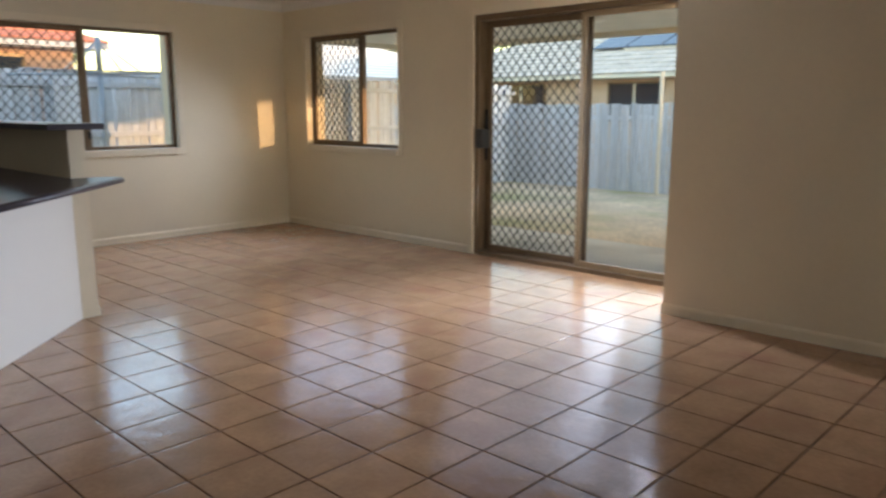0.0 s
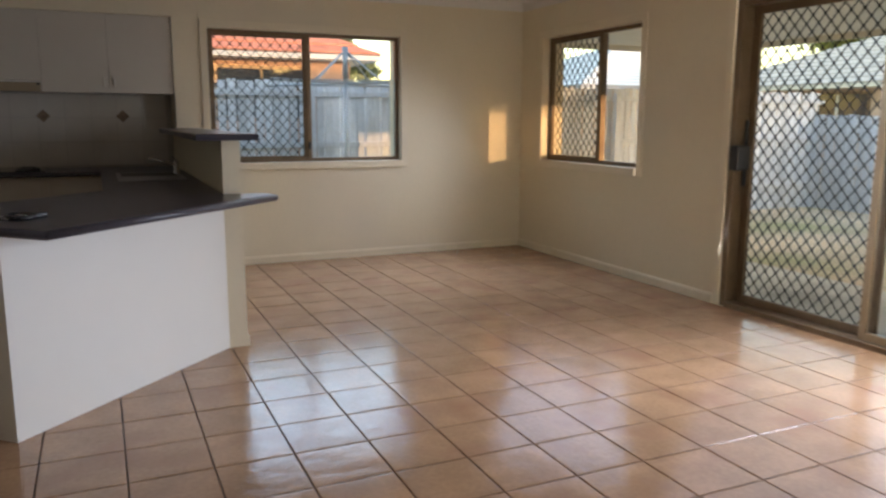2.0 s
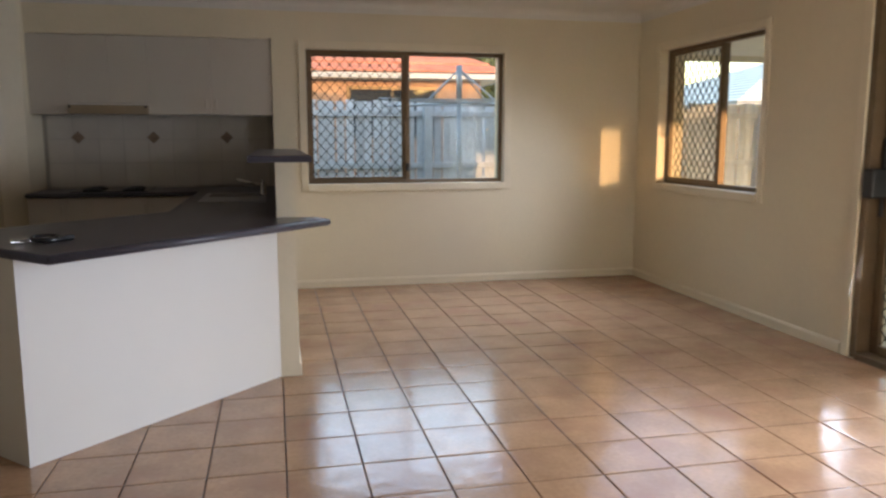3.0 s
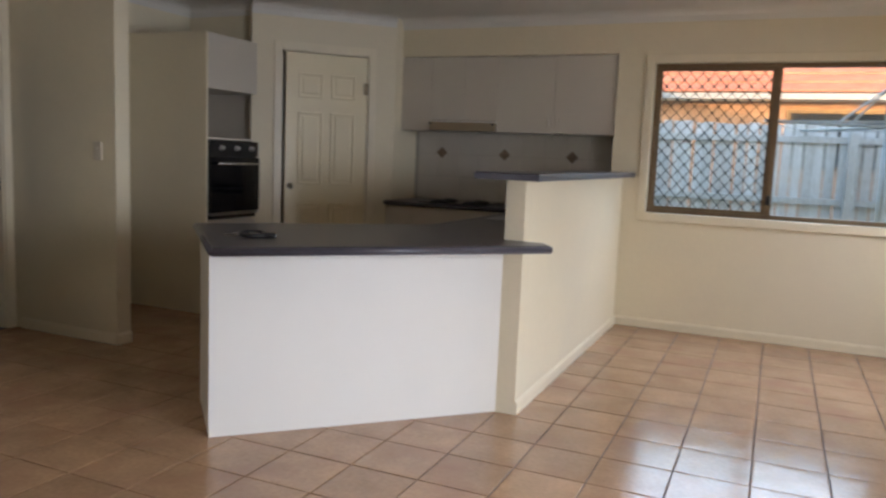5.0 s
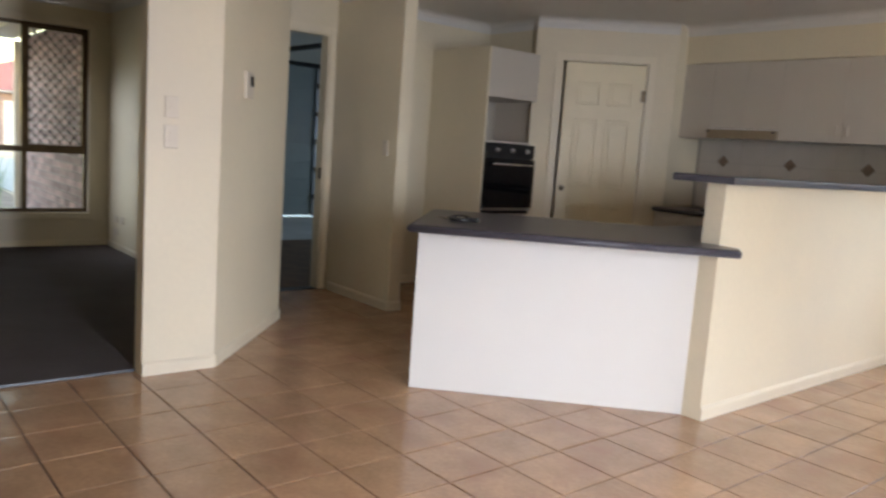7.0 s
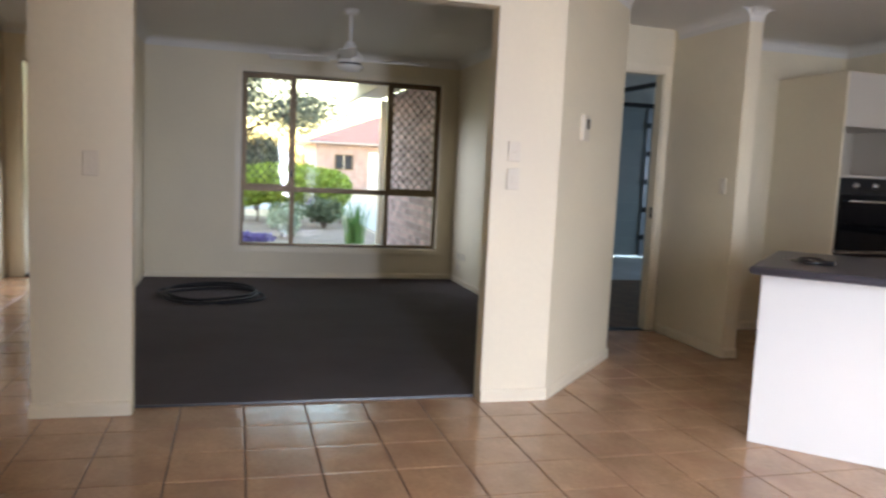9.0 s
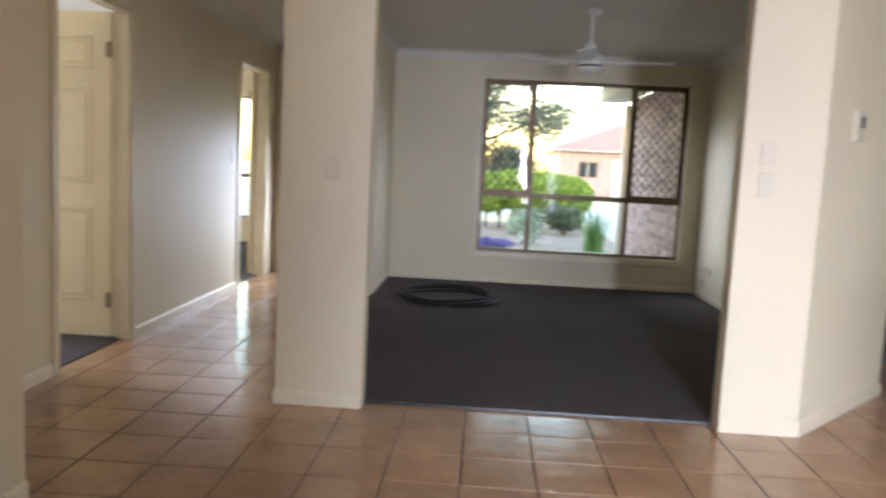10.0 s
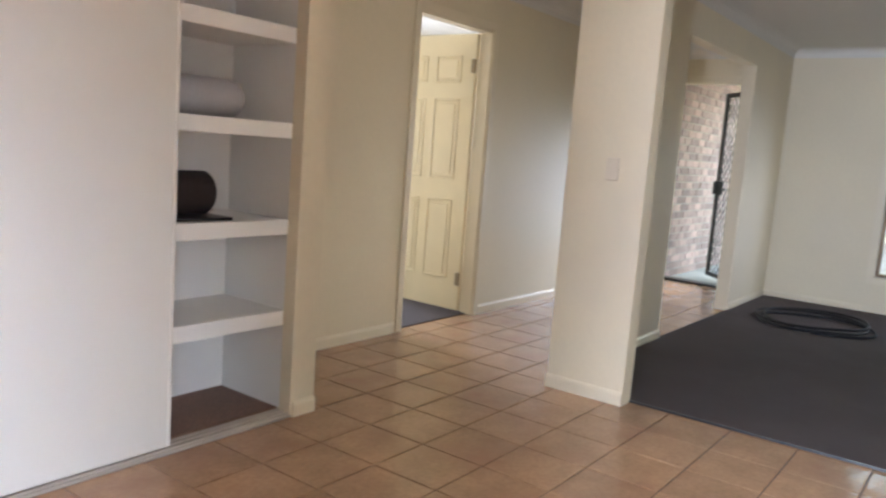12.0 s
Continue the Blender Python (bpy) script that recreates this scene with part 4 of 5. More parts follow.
# ---- garage ----
gd = thing("garage_door", pose(-7.33, 5.2, -0.03), "ribbed steel garage roller door, closed", "garage door")
for i in range(9):
    part("slat", box(-0.02, 0.0, 0, 5.0, 0.03 + i * 0.29, 0.03 + (i + 1) * 0.29, bevel=0.006), GARDOOR, gd)
part("track", box(0.0, 0.05, 3.3, 3.36, 0.02, 2.4), GALV, gd, "steel door track")
for i in range(5):
    part("bracket", box(0.05, 0.09, 3.29 + 0.03 * (i % 2), 3.35 + 0.03 * (i % 2), 0.3 + i * 0.45, 0.38 + i * 0.45, bevel=0.006), BLACK, gd, "dark hinge bracket")
tr = thing("ceiling_track", pose(0, 0, 0), "dark overhead garage door rails hung from the ceiling", "rail")
part("rail", box(-7.2, -2.2, 6.46, 6.52, 2.25, 2.30, bevel=0.004), BLACK, tr)
part("shaft", box(-6.14, -6.06, 5.4, 10.0, 2.27, 2.33, bevel=0.01), BLACK, tr)
for x, y, z in ((-2.6, 6.49, 2.30), (-5.0, 6.49, 2.30), (-6.1, 5.6, 2.33), (-6.1, 9.6, 2.33)):
    part("hanger", box(x - 0.015, x + 0.015, y - 0.015, y + 0.015, z - 0.004, 2.599), BLACK, tr)

# ---- outdoors ----
GZ = -0.25
solid("ground", box(-300, 300, -300, 300, -0.6, GZ), GRASS, "dry sandy lawn with green patches", "ground", "structure")
solid("patio_slab", box(XE + 0.24, 6.95, YJ, 7.6, GZ, -0.08, bevel=0.01), CONCRETE, "pale concrete patio slab at the back door", "pavement", "structure")
pr = thing("patio_roof", pose(0, 0, 0), "flat patio roof with a pale lined ceiling", "patio roof", kind="structure")
part("ceiling_lining", box(XE + 0.24, 9.9, -1.95, 10.75, 2.40, 2.43), PATIOC, pr)
part("fascia", box(9.9, 9.95, -2.0, 10.8, 2.32, 2.52), FASCIA, pr, "cream fascia beam")
part("fascia", box(XE + 0.24, 9.9, -2.0, -1.95, 2.32, 2.52), FASCIA, pr, "cream fascia beam")
part("fascia", box(XE + 0.24, 9.9, 10.75, 10.8, 2.32, 2.52), FASCIA, pr, "cream fascia beam")


def fence(name, p, q, top, label, rails, rail_side):
    """Timber paling fence from p to q, every paling a part."""
    p, q = Vector((*p, 0)), Vector((*q, 0))
    d = q - p
    f = thing(name, Matrix.Translation(p) @ Matrix.Rotation(math.atan2(d.y, d.x), 4, "Z"), label, "fence")
    L = d.length
    rnd = random.Random(7)
    n = int(L / 0.112)
    shared = [mesh_of("paling", box(0, 0.1, 0, 0.015, 0, top - GZ + dz, bevel=0.002), PALING) for dz in (0, -0.012, 0.014, -0.02)]
    for i in range(n):
        ob = new("paling", rnd.choice(shared))
        ob.parent = f
        ob.matrix_local = pose(i * 0.112, rnd.uniform(-0.004, 0.004), GZ + rnd.uniform(0, 0.01), rnd.uniform(-0.5, 0.5), rnd.uniform(-0.5, 0.5), rnd.uniform(-1, 1))
    y0, y1 = (-0.045, -0.006) if rail_side < 0 else (0.022, 0.06)
    for z in rails:
        part("rail", box(0, L, y0, y1, z, z + 0.07, bevel=0.004), PALING, f)
    for i in range(int(L / 2.4) + 1):
        ya, yb = (y0 - 0.09, y0) if rail_side < 0 else (y1, y1 + 0.09)
        part("post", box(i * 2.4, i * 2.4 + 0.1, ya, yb, GZ - 0.1, top - 0.08, bevel=0.005), PALING, f)
    return f


fence("fence_north", (-6.0, 11.0), (13.0, 11.0), 1.78, "weathered grey timber paling fence with its rails facing the house", (0.15, 0.93, 1.58), -1)
fence("fence_east", (12.85, -4.0), (12.85, 15.0), 1.39, "bluish grey timber paling fence across the back lawn", (0.0, 0.55, 1.1), -1)


def hip_roof(parent, x0, x1, y0, y1, z, rise, material, over=0.45, course=0.32, name="roof", gutter=None):
    """A hipped tile roof in stepped courses."""
    bm = bmesh.new()
    x0, x1, y0, y1 = x0 - over, x1 + over, y0 - over, y1 + over
    half = min(x1 - x0, y1 - y0) / 2
    n = max(3, int(half / course))
    last = None
    for i in range(n):
        a, b = half * i / n, half * (i + 1) / n + 0.03
        b = min(b, half * 0.999)
        za, zb = z + rise * a / half + 0.035, z + rise * b / half
        lo = [(x0 + a, y0 + a), (x1 - a, y0 + a), (x1 - a, y1 - a), (x0 + a, y1 - a)]
        hi = [(x0 + b, y0 + b), (x1 - b, y0 + b), (x1 - b, y1 - b), (x0 + b, y1 - b)]
        vb = [bm.verts.new((x, y, za - 0.045)) for x, y in lo]
        vl = [bm.verts.new((x, y, za)) for x, y in lo]
        vh = [bm.verts.new((x, y, zb + 0.002)) for x, y in hi]
        for k in range(4):
            bm.faces.new((vb[k], vb[(k + 1) % 4], vl[(k + 1) % 4], vl[k]))
            bm.faces.new((vl[k], vl[(k + 1) % 4], vh[(k + 1) % 4], vh[k]))
            if last:
                bm.faces.new((last[k], last[(k + 1) % 4], vb[(k + 1) % 4], vb[k]))
        last = vh
    rf = part(name, bm, material, parent)
    bm = bmesh.new()
    c0, c1 = (x0 + half, (y0 + y1) / 2 if y1 - y0 <= x1 - x0 else y0 + half), None
    ring(bm, x0, x1, y0, y1, 0, 0.11, 0.10)
    bm.transform(Matrix.Translation((0, 0, z - 0.10)) @ Matrix(((1, 0, 0, 0), (0, 0, 1, 0), (0, 1, 0, 0), (0, 0, 0, 1))))
    part("gutter", bm, gutter or GUTTER, rf, "cream gutter" if gutter else "grey blue gutter")
    part("eave_lining", box(x0 + 0.1, x1 - 0.1, y0 + 0.1, y1 - 0.1, z - 0.10, z - 0.08), FASCIA, rf)
    return rf


def house_windows(h, side, at, lo, hi, z0, z1, bar=None):
    """A window in a house wall: side 'x' or 'y', plane at."""
    m = pose(lo, at, z0) if side == "y" else pose(at, hi, z0, 0, 0, -90)
    w, hh = hi - lo, z1 - z0
    wd = part("window", ring(bmesh.new(), 0, w, 0, hh, -0.05, 0.03, 0.05), BRONZE, h, "dark framed window")
    wd.matrix_local = m
    part("window_pane", box(0.05, w - 0.05, -0.02, 0.0, 0.05, hh - 0.05), DARKWIN, wd)
    part("window_mullion", box(w / 2 - 0.025, w / 2 + 0.025, -0.045, -0.021, 0.05, hh - 0.05), bar or BRONZE, wd)
    return wd


# unseen roof over house and wing, added to shade the north fence and neighbour
h = thing("house_roof", pose(0, 0, 0), "unseen hipped tile roof over the house, added to block the sun", "roof", kind="structure")
hip_roof(h, -7.3, XE + 0.24, -3.72, YK + 0.15, 2.60, 2.1, ROOFRED, 0.05, 0.6)
hip_roof(h, 5.36, 6.71, -3.72, YJ - 0.02, 2.60, 0.4, ROOFRED, 0.0, 0.3)
lamp = thing("patio_light", pose(8.1, 5.88, 2.40), "small pale patio ceiling light", "ceiling light")
part("base", lathe([(0.13, -0.03), (0.14, 0.0)], 24), PLASTICW, lamp)
part("shade", lathe([(0.04, -0.075), (0.10, -0.06), (0.125, -0.031)], 24), PLASTICW, lamp, "", True)
solid("garage_eave", box(-8.7, XW - 0.75, 3.86, 4.39, 2.36, 2.40), FASCIA, "cream eave lining along the garage wall", "eaves", "structure")
solid("garage_fascia", box(-8.7, XW - 0.75, 3.80, 3.86, 2.24, 2.44), FASCIA, "cream fascia board along the garage eave", "fascia", "structure")
# neighbour to the north: orange brick, red roof
h = thing("neighbour_house", pose(0, 0, 0), "orange brick house with a red tiled hip roof", "house", "neighbouring houses")
part("wall", box(-9.0, 5.4, 14.8, 23.0, GZ, 2.36), BRICKO, h)
hip_roof(h, -9.0, 5.4, 14.8, 23.0, 2.42, 2.3, ROOFRED)
house_windows(h, "y", 14.8, 3.0, 4.6, 1.3, 2.2)
# pale sheet-roofed shed between the fences
sh = thing("garden_shed", pose(0, 0, 0), "low pale sheet-roofed garden shed beyond the fence", "shed")
part("wall", box(4.6, 7.4, 12.0, 14.0, GZ, 1.75), SHEETW, sh)
bm = prism([(4.5, 11.9), (7.5, 11.9), (7.5, 14.1), (4.5, 14.1)], 1.76, 1.80)
part("roof", bm, SHEETW, sh)
# neighbour to the east: grey roof with solar panels
h = thing("neighbour_house", pose(0, 0, 0), "low house with a grey tiled roof and solar panels", "house", "neighbouring houses")
part("wall", box(17.6, 26.0, 1.0, 18.5, GZ - 0.3, 2.1), CREAMBR, h)
rf = hip_roof(h, 17.6, 26.0, 1.0, 18.5, 2.16, 1.9, ROOFGREY, 0.6, gutter=FASCIA)
for ya, yb in ((13.5, 15.2), (9.95, 11.5), (6.0, 7.6)):
    house_windows(h, "x", 17.6, ya, yb, 0.95, 1.97, FASCIA)
slope = math.atan2(1.9, 4.8)
for i in range(3):
    p = part("solar_panel", box(0, 1.6, 0, 1.0, 0, 0.04), SOLAR, h, "grey blue solar panel")
    p.matrix_local = pose(18.7, 9.6 + i * 1.06, 2.16 + (18.7 - 17.0) * math.tan(slope) + 0.08, 0, -math.degrees(slope), 0)
    part("panel_rim", ring(bmesh.new(), -0.02, 1.62, -0.02, 1.02, -0.045, -0.005, 0.035), FASCIA, p).matrix_local = pose(0, 0, 0, 90)
solid("fence_pole", rod(bmesh.new(), (12.68, 7.4, GZ), (12.68, 7.4, 1.95), 0.035), FASCIA, "pale steel pole standing before the timber fence", "pole")
# unseen house added along the row to shade the fence corner from the low sun
h = thing("neighbour_house", pose(0, 0, 0), "unseen cream house with a grey tiled roof, added as sun block", "house", "neighbouring houses")
part("wall", box(15.5, 26.0, -20.0, -0.8, GZ - 0.3, 2.3), CREAMBR, h)
hip_roof(h, 15.5, 26.0, -20.0, -0.8, 2.36, 2.9, ROOFGREY, 0.6)
# neighbour to the north-east, sheet roof seen over the corner
h = thing("neighbour_house", pose(0, 0, 0), "pale roofed house behind the corner fence", "house", "neighbouring houses")
part("wall", box(14.5, 24.0, 20.5, 30.0, GZ, 2.2), CREAMBR, h)
hip_roof(h, 14.5, 24.0, 20.5, 30.0, 2.3, 1.8, SHEETW, 0.5)

# rotary clothes line
cl = thing("clothes_hoist", pose(3.84, 10.0, GZ), "galvanised rotary clothes hoist on a post", "clothes line")
part("post", rod(bmesh.new(), (0, 0, 0), (0, 0, 2.05), 0.028), GALV, cl, "", True)
part("head", rod(bmesh.new(), (0, 0, 2.0), (0, 0, 2.38), 0.035), GALV, cl, "", True)
for i in range(4):
    w = radians(35 + 90 * i)
    e = (1.25 * math.cos(w), 1.25 * math.sin(w), 1.96)
    part("arm", rod(bmesh.new(), (0, 0, 1.96), e, 0.014), GALV, cl)
    part("strut", rod(bmesh.new(), (0, 0, 2.34), (0.42 * e[0], 0.42 * e[1], 1.97), 0.010), GALV, cl)
    v = radians(35 + 90 * (i + 1))
    for k in (0.35, 0.6, 0.85, 1.0):
        a = (1.25 * k * math.cos(w), 1.25 * k * math.sin(w), 1.96)
        b = (1.25 * k * math.cos(v), 1.25 * k * math.sin(v), 1.96)
        part("line", rod(bmesh.new(), a, b, 0.004, n=5), GALV, cl)


def leaves(bm, c, r, n, size, rnd, squash=1.0, shell=0.55):
    """Scatters small leaf quads in a lumpy ellipsoid."""
    for _ in range(n):
        d = Vector((rnd.gauss(0, 1), rnd.gauss(0, 1), rnd.gauss(0, 1)))
        if d.length < 1e-3:
            continue
        d.normalize()
        p = d * (shell + (1 - shell) * rnd.random())
        p = Vector((p.x * r[0], p.y * r[1], p.z * r[2])) + Vector(c)
        q = Euler((rnd.uniform(0, 6.28), rnd.uniform(0, 6.28), rnd.uniform(0, 6.28))).to_matrix()
        s = size * rnd.uniform(0.6, 1.4)
        vs = [bm.verts.new(p + q @ Vector(v)) for v in ((-s, 0, 0), (0, -s * 0.45, s * 0.1), (s, 0, 0), (0, s * 0.45, s * 0.1))]
        bm.faces.new(vs)


def shrub(name, x, y, z, r, n, size, material, label, category, seed, lumps=5):
    rnd = random.Random(seed)
    o = thing(name, pose(x, y, z), label, category)
    bm = bmesh.new()
    for k in range(4):
        w = rnd.uniform(0, 6.28)
        rod(bm, (0, 0, 0), (r[0] * 0.5 * math.cos(w), r[1] * 0.5 * math.sin(w), r[2] * 1.2), 0.03, 0.008, n=7)
    part("stems", bm, BARK, o)
    bm = bmesh.new()
    for k in range(lumps):
        c = (rnd.uniform(-0.5, 0.5) * r[0], rnd.uniform(-0.5, 0.5) * r[1], r[2] * rnd.uniform(0.8, 1.25))
        leaves(bm, c, [a * rnd.uniform(0.45, 0.75) for a in r], n // lumps, size, rnd)
    part("crown", bm, material, o)
    return o


def tree(name, x, y, z, h, spread, n, size, material, label, seed, bloom=None, clump=1.0):
    rnd = random.Random(seed)
    o = thing(name, pose(x, y, z), label, "tree")
    bm = rod(bmesh.new(), (0, 0, 0), (0.1, 0.05, h * 0.55), 0.035 * h, 0.018 * h, n=10)
    tips = []
    for k in range(9):
        w = rnd.uniform(0, 6.28)
        a = (0.1, 0.05, h * rnd.uniform(0.35, 0.55))
        b = (spread * rnd.uniform(0.3, 0.75) * math.cos(w), spread * rnd.uniform(0.3, 0.75) * math.sin(w), h * rnd.uniform(0.62, 0.98))
        rod(bm, a, b, 0.013 * h, 0.004 * h, n=7)
        tips.append(b)
    part("trunk", bm, BARK, o)
    bm = bmesh.new()
    for b in tips:
        for k in range(3):
            c = (b[0] + rnd.gauss(0, spread * 0.16), b[1] + rnd.gauss(0, spread * 0.16), b[2] + rnd.gauss(0, h * 0.05))
            leaves(bm, c, [spread * clump * rnd.uniform(0.16, 0.32)] * 2 + [h * clump * rnd.uniform(0.06, 0.12)], n // 27, size, rnd, shell=0.3)
    part("crown", bm, material, o)
    if bloom:
        bm = bmesh.new()
        for b in tips[:5]:
            leaves(bm, b, [spread * 0.2] * 2 + [h * 0.08], n // 30, size, rnd, shell=0.6)
        part("blossom", bm, bloom, o)
    return o


# unseen houses added to the south to keep the low sun off the front garden
h = thing("neighbour_house", pose(0, 0, 0), "unseen cream house with a grey tiled roof, added to shade the garden", "house", "neighbouring houses")
part("wall", box(-19.0, 3.0, -20.0, -7.5, GZ, 2.4), CREAMBR, h)
hip_roof(h, -19.0, 3.0, -20.0, -7.5, 2.46, 2.6, ROOFGREY, 0.5)
# this one is added to shade the house across the street
h = thing("street_house", pose(0, 0, 0), "unseen brick house with a faded red roof, added to shade the street", "house", "neighbouring houses")
part("wall", box(-37.0, -28.6, -26.0, -12.0, GZ, 2.5), STREETW, h)
hip_roof(h, -37.0, -28.6, -26.0, -12.0, 2.6, 2.8, PINKROOF, 0.6)
# trees behind the eastern neighbour
tree("garden_tree", 29.5, 22.0, GZ, 6.2, 3.6, 5400, 0.16, LEAFY, "yellow-green tree behind the neighbouring roof", 3)
tree("garden_tree", 28.5, 15.0, GZ, 5.6, 2.6, 5000, 0.15, LEAFY, "yellow-green tree behind the neighbouring roof", 4, BLOOM)
tree("garden_tree", 30.0, 36.0, GZ, 5.5, 3.5, 4200, 0.18, LEAFD, "dark green tree beyond the houses", 5)
tree("garden_tree", 10.0, 33.0, GZ, 6.0, 3.5, 4200, 0.18, LEAFD, "dark green tree beyond the houses", 6)

# ---- front garden ----
solid("garden_bed", box(-17.5, -7.3, -0.06, 5.1, GZ - 0.1, GZ + 0.02), MULCH, "brown mulch garden bed before the house", "ground", "structure")
solid("porch_slab", box(-7.3, XW - 0.16, -0.06, 1.6, GZ - 0.1, -0.06, bevel=0.008), CONCRETE, "pale concrete porch slab", "pavement", "structure")
solid("road", box(-28, -21, -80, 80, GZ - 0.1, GZ + 0.015), ROAD, "pale suburban street", "road", "structure")
solid("driveway", box(-21, -8.3, 5.2, 10.4, GZ - 0.1, GZ + 0.02), ROAD, "pale concrete driveway", "pavement", "structure")
solid("front_eave", box(-5.2, XW - 0.14, 1.7, 4.39, 2.36, 2.40), FASCIA, "cream eave lining over the front porch", "eaves", "structure")
solid("front_fascia", box(-5.26, -5.2, 1.7, 4.39, 2.22, 2.44), FASCIA, "cream fascia board along the front eave", "fascia", "structure")
hg = thing("hedge", pose(-15.5, 3.3, GZ), "bright green clipped hedge in the front garden", "hedge")
rnd = random.Random(11)
bm = bmesh.new()
for i in range(9):
    y = -1.35 + i * 0.34
    rod(bm, (0, y, 0), (rnd.uniform(-0.2, 0.2), y + rnd.uniform(-0.15, 0.15), 1.1), 0.03, 0.01, n=7)
part("stems", bm, BARK, hg)
bm = bmesh.new()
for y, ry, top in ((-1.0, 0.75, 1.42), (-0.3, 0.8, 1.50), (0.45, 0.8, 1.50), (1.05, 0.62, 1.40)):
    leaves(bm, (0, y, top - 0.52), (0.75, ry, 0.52), 5200, 0.045, rnd, shell=0.75)
part("crown", bm, LEAF, hg)
shrub("shrub", -14.0, 4.1, GZ, (0.5, 0.55, 0.45), 2400, 0.05, LEAFD, "dark green rounded shrub in the mulch", "shrub", 12)
shrub("shrub", -13.6, 3.2, GZ, (0.4, 0.45, 0.35), 1600, 0.045, LEAFD, "dark green rounded shrub in the mulch", "shrub", 13)
shrub("shrub", -11.5, 3.0, GZ, (0.32, 0.36, 0.38), 1300, 0.05, LEAFP, "pale variegated plant in the garden bed", "shrub", 16)
shrub("shrub", -10.0, 2.4, GZ, (0.3, 0.36, 0.14), 900, 0.03, BLOOM, "low purple flowering plant by the window", "shrub", 14)
sp_ = thing("spiky_plant", pose(-10.5, 4.3, GZ), "upright green strap-leaved plant near the brick wall", "plant")
rnd = random.Random(31)
for i in range(110):
    w, lean, hh = rnd.uniform(0, 6.28), rnd.uniform(0.02, 0.28), rnd.uniform(0.6, 0.95)
    dx, dy, foot = math.cos(w), math.sin(w), rnd.uniform(0.02, 0.2)
    bm = bmesh.new()
    rows = []
    for k in range(5):
        f = k / 4
        cx, cy, cz = dx * (lean * f * f + foot), dy * (lean * f * f + foot), hh * f
        hw = 0.016 * (1 - 0.92 * f)
        rows.append((bm.verts.new((cx - dy * hw, cy + dx * hw, cz)), bm.verts.new((cx + dy * hw, cy - dx * hw, cz))))
    for p, q in zip(rows, rows[1:]):
        bm.faces.new((p[0], p[1], q[1], q[0]))
    part("leaf", bm, LEAFG, sp_)
tree("garden_tree", -18.5, 1.9, GZ, 4.2, 2.7, 17000, 0.06, LEAFS, "grey-green leafy tree in the front garden", 15, clump=1.6)
shrub("shrub", -20.2, 2.7, GZ, (0.9, 1.5, 1.35), 7000, 0.06, LEAFS, "tall grey-green bush behind the hedge", "shrub", 17, lumps=8)
h = thing("street_house", pose(0, 0, 0), "brown brick house with a faded red roof across the street", "house", "neighbouring houses")
part("wall", box(-50.0, -41.0, 6.5, 22.0, GZ, 2.5), STREETW, h)
hip_roof(h, -50.0, -41.0, 6.5, 22.0, 2.6, 1.9, PINKROOF, 0.6)
wd = part("garage_front", box(-40.99, -40.93, 9.6, 12.4, GZ, 2.1), SHEETW, h, "pale garage door")
house_windows(h, "x", -41.0, 7.6, 8.7, 1.0, 1.9, FASCIA).matrix_local = pose(-41.0, 7.6, 1.0, 0, 0, 90)
solid("downpipe", rod(bmesh.new(), (-8.32, 4.37, GZ), (-8.32, 4.37, 2.3), 0.06), FASCIA, "cream downpipe at the garage corner", "downpipe", "structure")


def brick_wall(name, m, length, z0, z1, label, thick=0.1):
    """A brick skin: mortar core with every brick a part. Local x along the wall, front at y = 0 facing -y."""
    w = thing(name, m, label, "brick wall", kind="structure")
    part("mortar", box(0, length, 0.008, thick, z0, z1), MORTAR, w)
    full = mesh_of("brick", box(0, 0.23, 0, 0.05, 0, 0.076, bevel=0.004), BRICKM)
    cut = mesh_of("brick", box(0, 0.11, 0, 0.05, 0, 0.076, bevel=0.004), BRICKM)
    rnd = random.Random(21)
    for r in range(int((z1 - z0) / 0.086)):
        x = 0.0
        first = r % 2
        while x < length - 0.05:
            me, wd_ = (cut, 0.11) if first or x + 0.23 > length else (full, 0.23)
            first = 0
            if x + wd_ > length + 0.005:
                break
            ob = new("brick", me)
            ob.parent = w
            ob.matrix_local = pose(x, rnd.uniform(-0.003, 0.003), z0 + r * 0.086 + 0.005)
            x += wd_ + 0.01
    return w


# porch wall of the front bedroom, facing north, and the garage's outer wall, facing south
brick_wall("brick_wall_porch", pose(XW - 0.17, -0.0595 + 0.055, 0, 0, 0, 180), 2.65, -0.06, 2.36, "mottled brown brick wall beside the entry porch", 0.05)
brick_wall("brick_wall_garage", pose(-8.25, 4.40, 0), 3.64, GZ, 2.36, "brown brick garage wall beside the front window", 0.11)

# ---- splashback tiles ----
sb = thing("splashback", pose(-0.138, YK, 0.885), "pale tiled splashback with brown diamond accents", "splashback", kind="structure")
part("grout_bed", box(0, 1.886, -0.004, -0.0005, 0, 0.62), SPLASHGROUT, sb)
tl = mesh_of("tile", box(0, 0.198, -0.009, -0.004, 0, 0.198, bevel=0.0015), SPLASH)
for i in range(9):
    for j in range(3):
        ob = new("tile", tl)
        ob.parent = sb
        ob.matrix_local = Matrix.Translation((0.03 + i * 0.201, 0, 0.015 + j * 0.201))
for x in (0.13, 0.735, 1.345):
    o = part("accent_tile", box(-0.038, 0.038, -0.0105, -0.0091, -0.038, 0.038, bevel=0.001), ACCENT, sb, "small brown diamond tile")
    o.matrix_local = pose(x + 0.138, 0, 1.315 - 0.885) @ pose(0, 0, 0, 0, 45, 0)

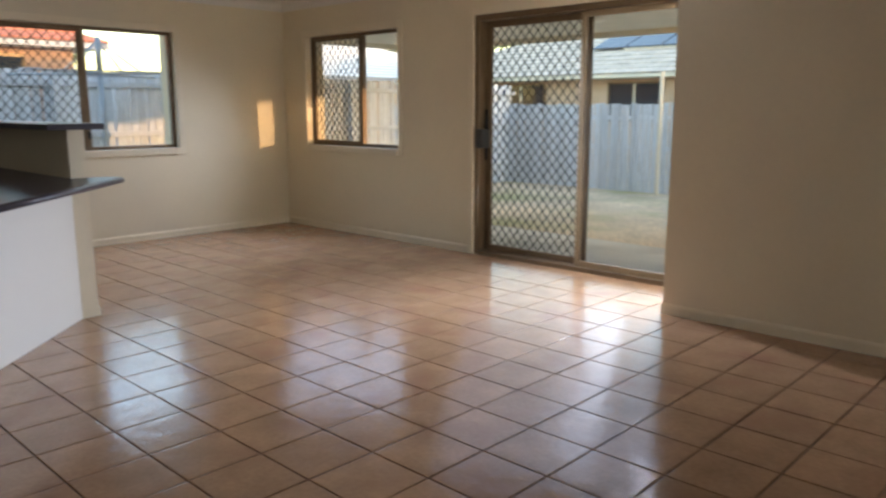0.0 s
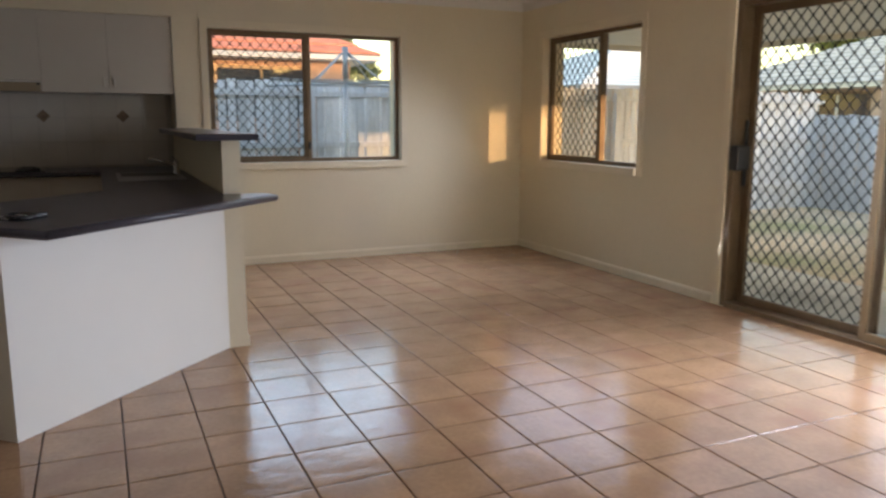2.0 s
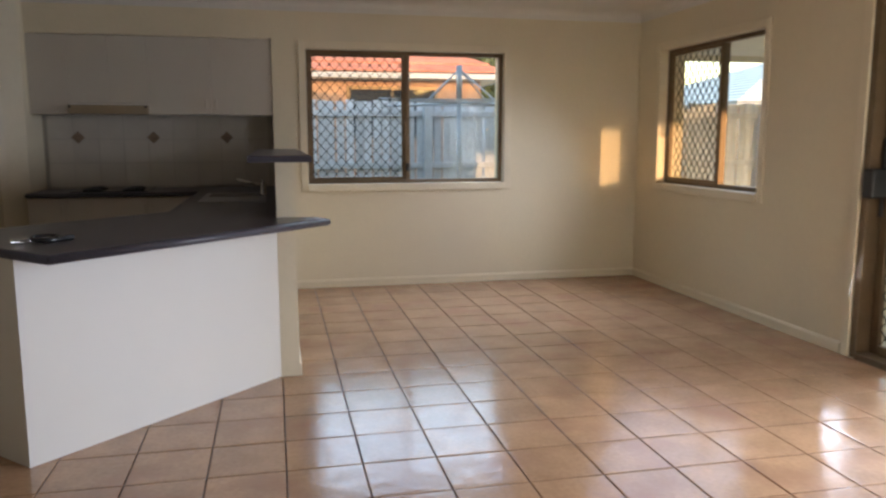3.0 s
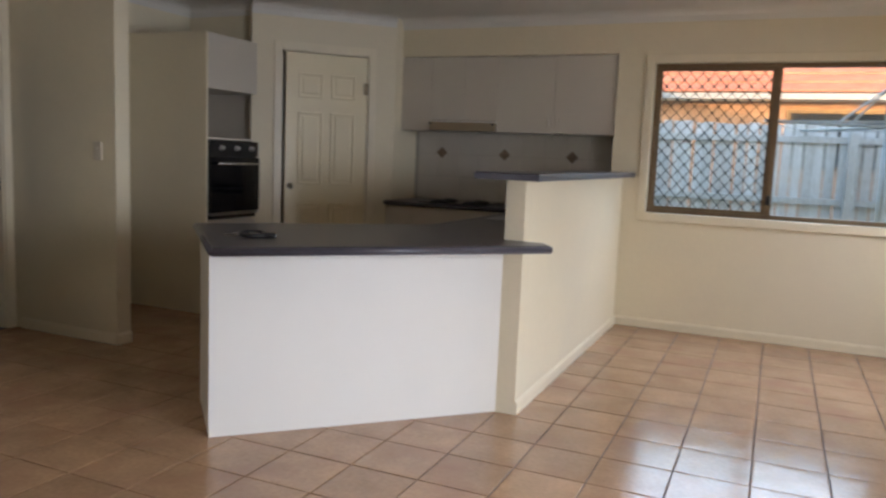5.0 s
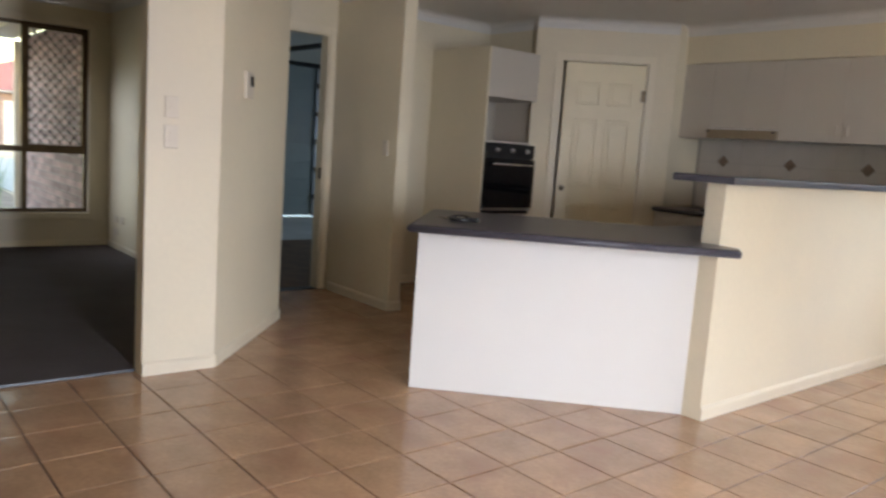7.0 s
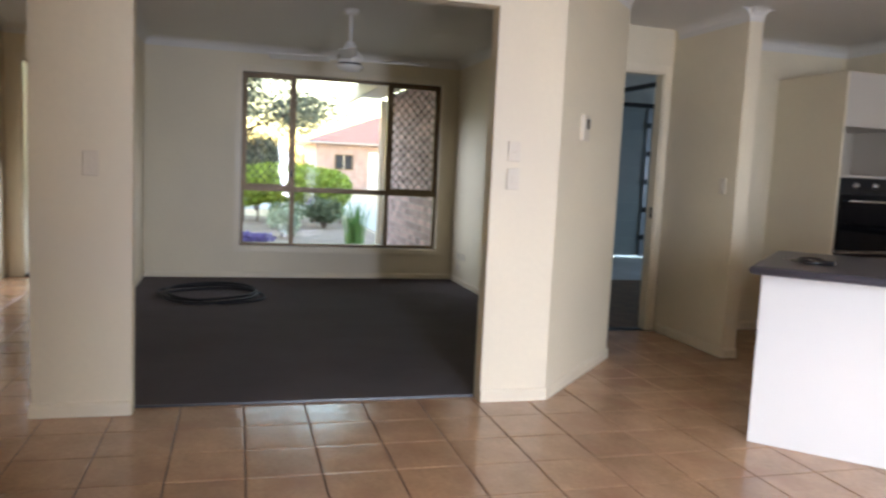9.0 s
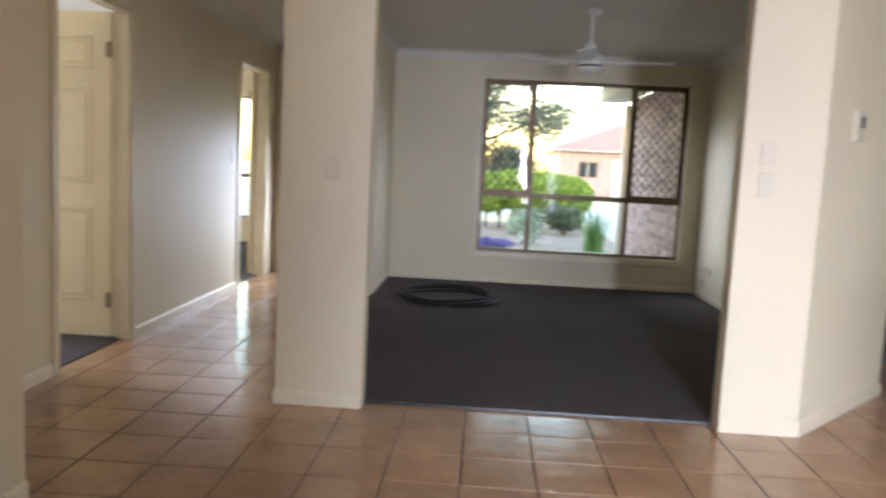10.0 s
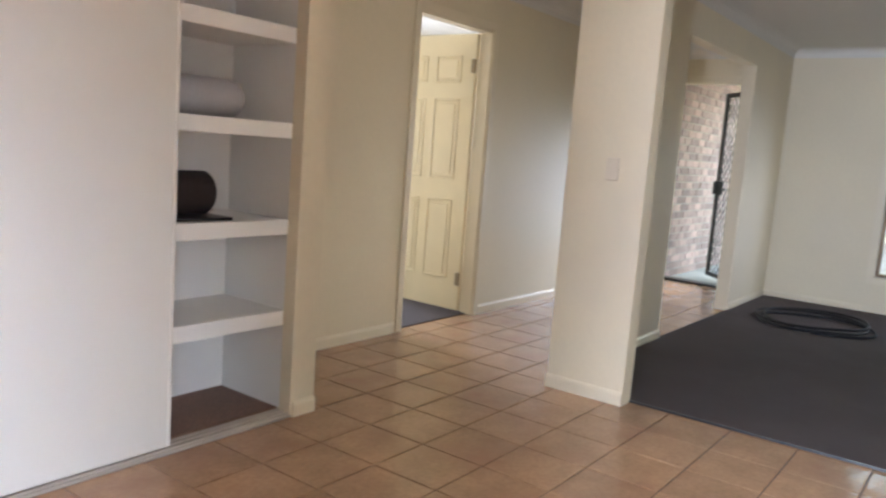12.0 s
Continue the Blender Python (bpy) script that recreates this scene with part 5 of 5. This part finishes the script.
# ---- floor tiles, 300 mm and a joint ----
PITCH, TX, TY = 0.3034, 1.150, 4.607
ZONES = [(-0.10, XE, 0.671, YN), (-1.73, -0.10, 3.80, YK), (-0.10, 1.75, YN, YK), (-4.46, -0.10, -0.115, 1.21), (-0.10, 1.214, -0.059, 0.671)]
floor_ob = bpy.data.objects["floor"]
G2 = 0.0035
rnd = random.Random(5)


def pillow_tile(bm, a, b, c, d, top):
    """A floor tile whose face falls off softly towards its edges."""
    rings = []
    for inset, z in ((0.0, -0.010), (0.0, -0.0012), (0.0012, -0.0004), (0.006, -0.00012), (0.030, 0.0)):
        i = min(inset, (b - a) / 3, (d - c) / 3)
        rings.append([bm.verts.new((x, y, top + z)) for x, y in ((a + i, c + i), (b - i, c + i), (b - i, d - i), (a + i, d - i))])
    for lo, hi in zip(rings, rings[1:]):
        for k in range(4):
            bm.faces.new((lo[k], lo[(k + 1) % 4], hi[(k + 1) % 4], hi[k]))
    bm.faces.new(rings[-1])
    return bm


whole = mesh_of("tile", pillow_tile(bmesh.new(), G2, PITCH - G2, G2, PITCH - G2, 0.0), TILE)
rest = bmesh.new()
made = 0
for ax, bx_, ay, by in ZONES:
    for i in range(math.floor((ax - TX) / PITCH), math.ceil((bx_ - TX) / PITCH)):
        for j in range(math.floor((ay - TY) / PITCH), math.ceil((by - TY) / PITCH)):
            x0, y0 = TX + i * PITCH, TY + j * PITCH
            a, b = max(x0 + G2, ax), min(x0 + PITCH - G2, bx_)
            c, d = max(y0 + G2, ay), min(y0 + PITCH - G2, by)
            if b - a < 0.01 or d - c < 0.01:
                continue
            if x0 > XJ and y0 + PITCH < YJ:
                continue
            full = b - a > PITCH - 2 * G2 - 1e-4 and d - c > PITCH - 2 * G2 - 1e-4
            if full and -0.2 < x0 < 4.6 and 0.9 < y0 < 6.2 and made < 300:
                ob = new("tile", whole)
                ob.parent = floor_ob
                ob.matrix_local = pose(x0, y0, rnd.uniform(-0.0004, 0.0004), rnd.uniform(-0.12, 0.12), rnd.uniform(-0.12, 0.12))
                made += 1
            else:
                pillow_tile(rest, a, b, c, d, rnd.uniform(-0.0006, 0.0))
r_ob = part("tiles", rest, TILE, floor_ob)
tagged(r_ob, "further terracotta floor tiles", kind="stuff")
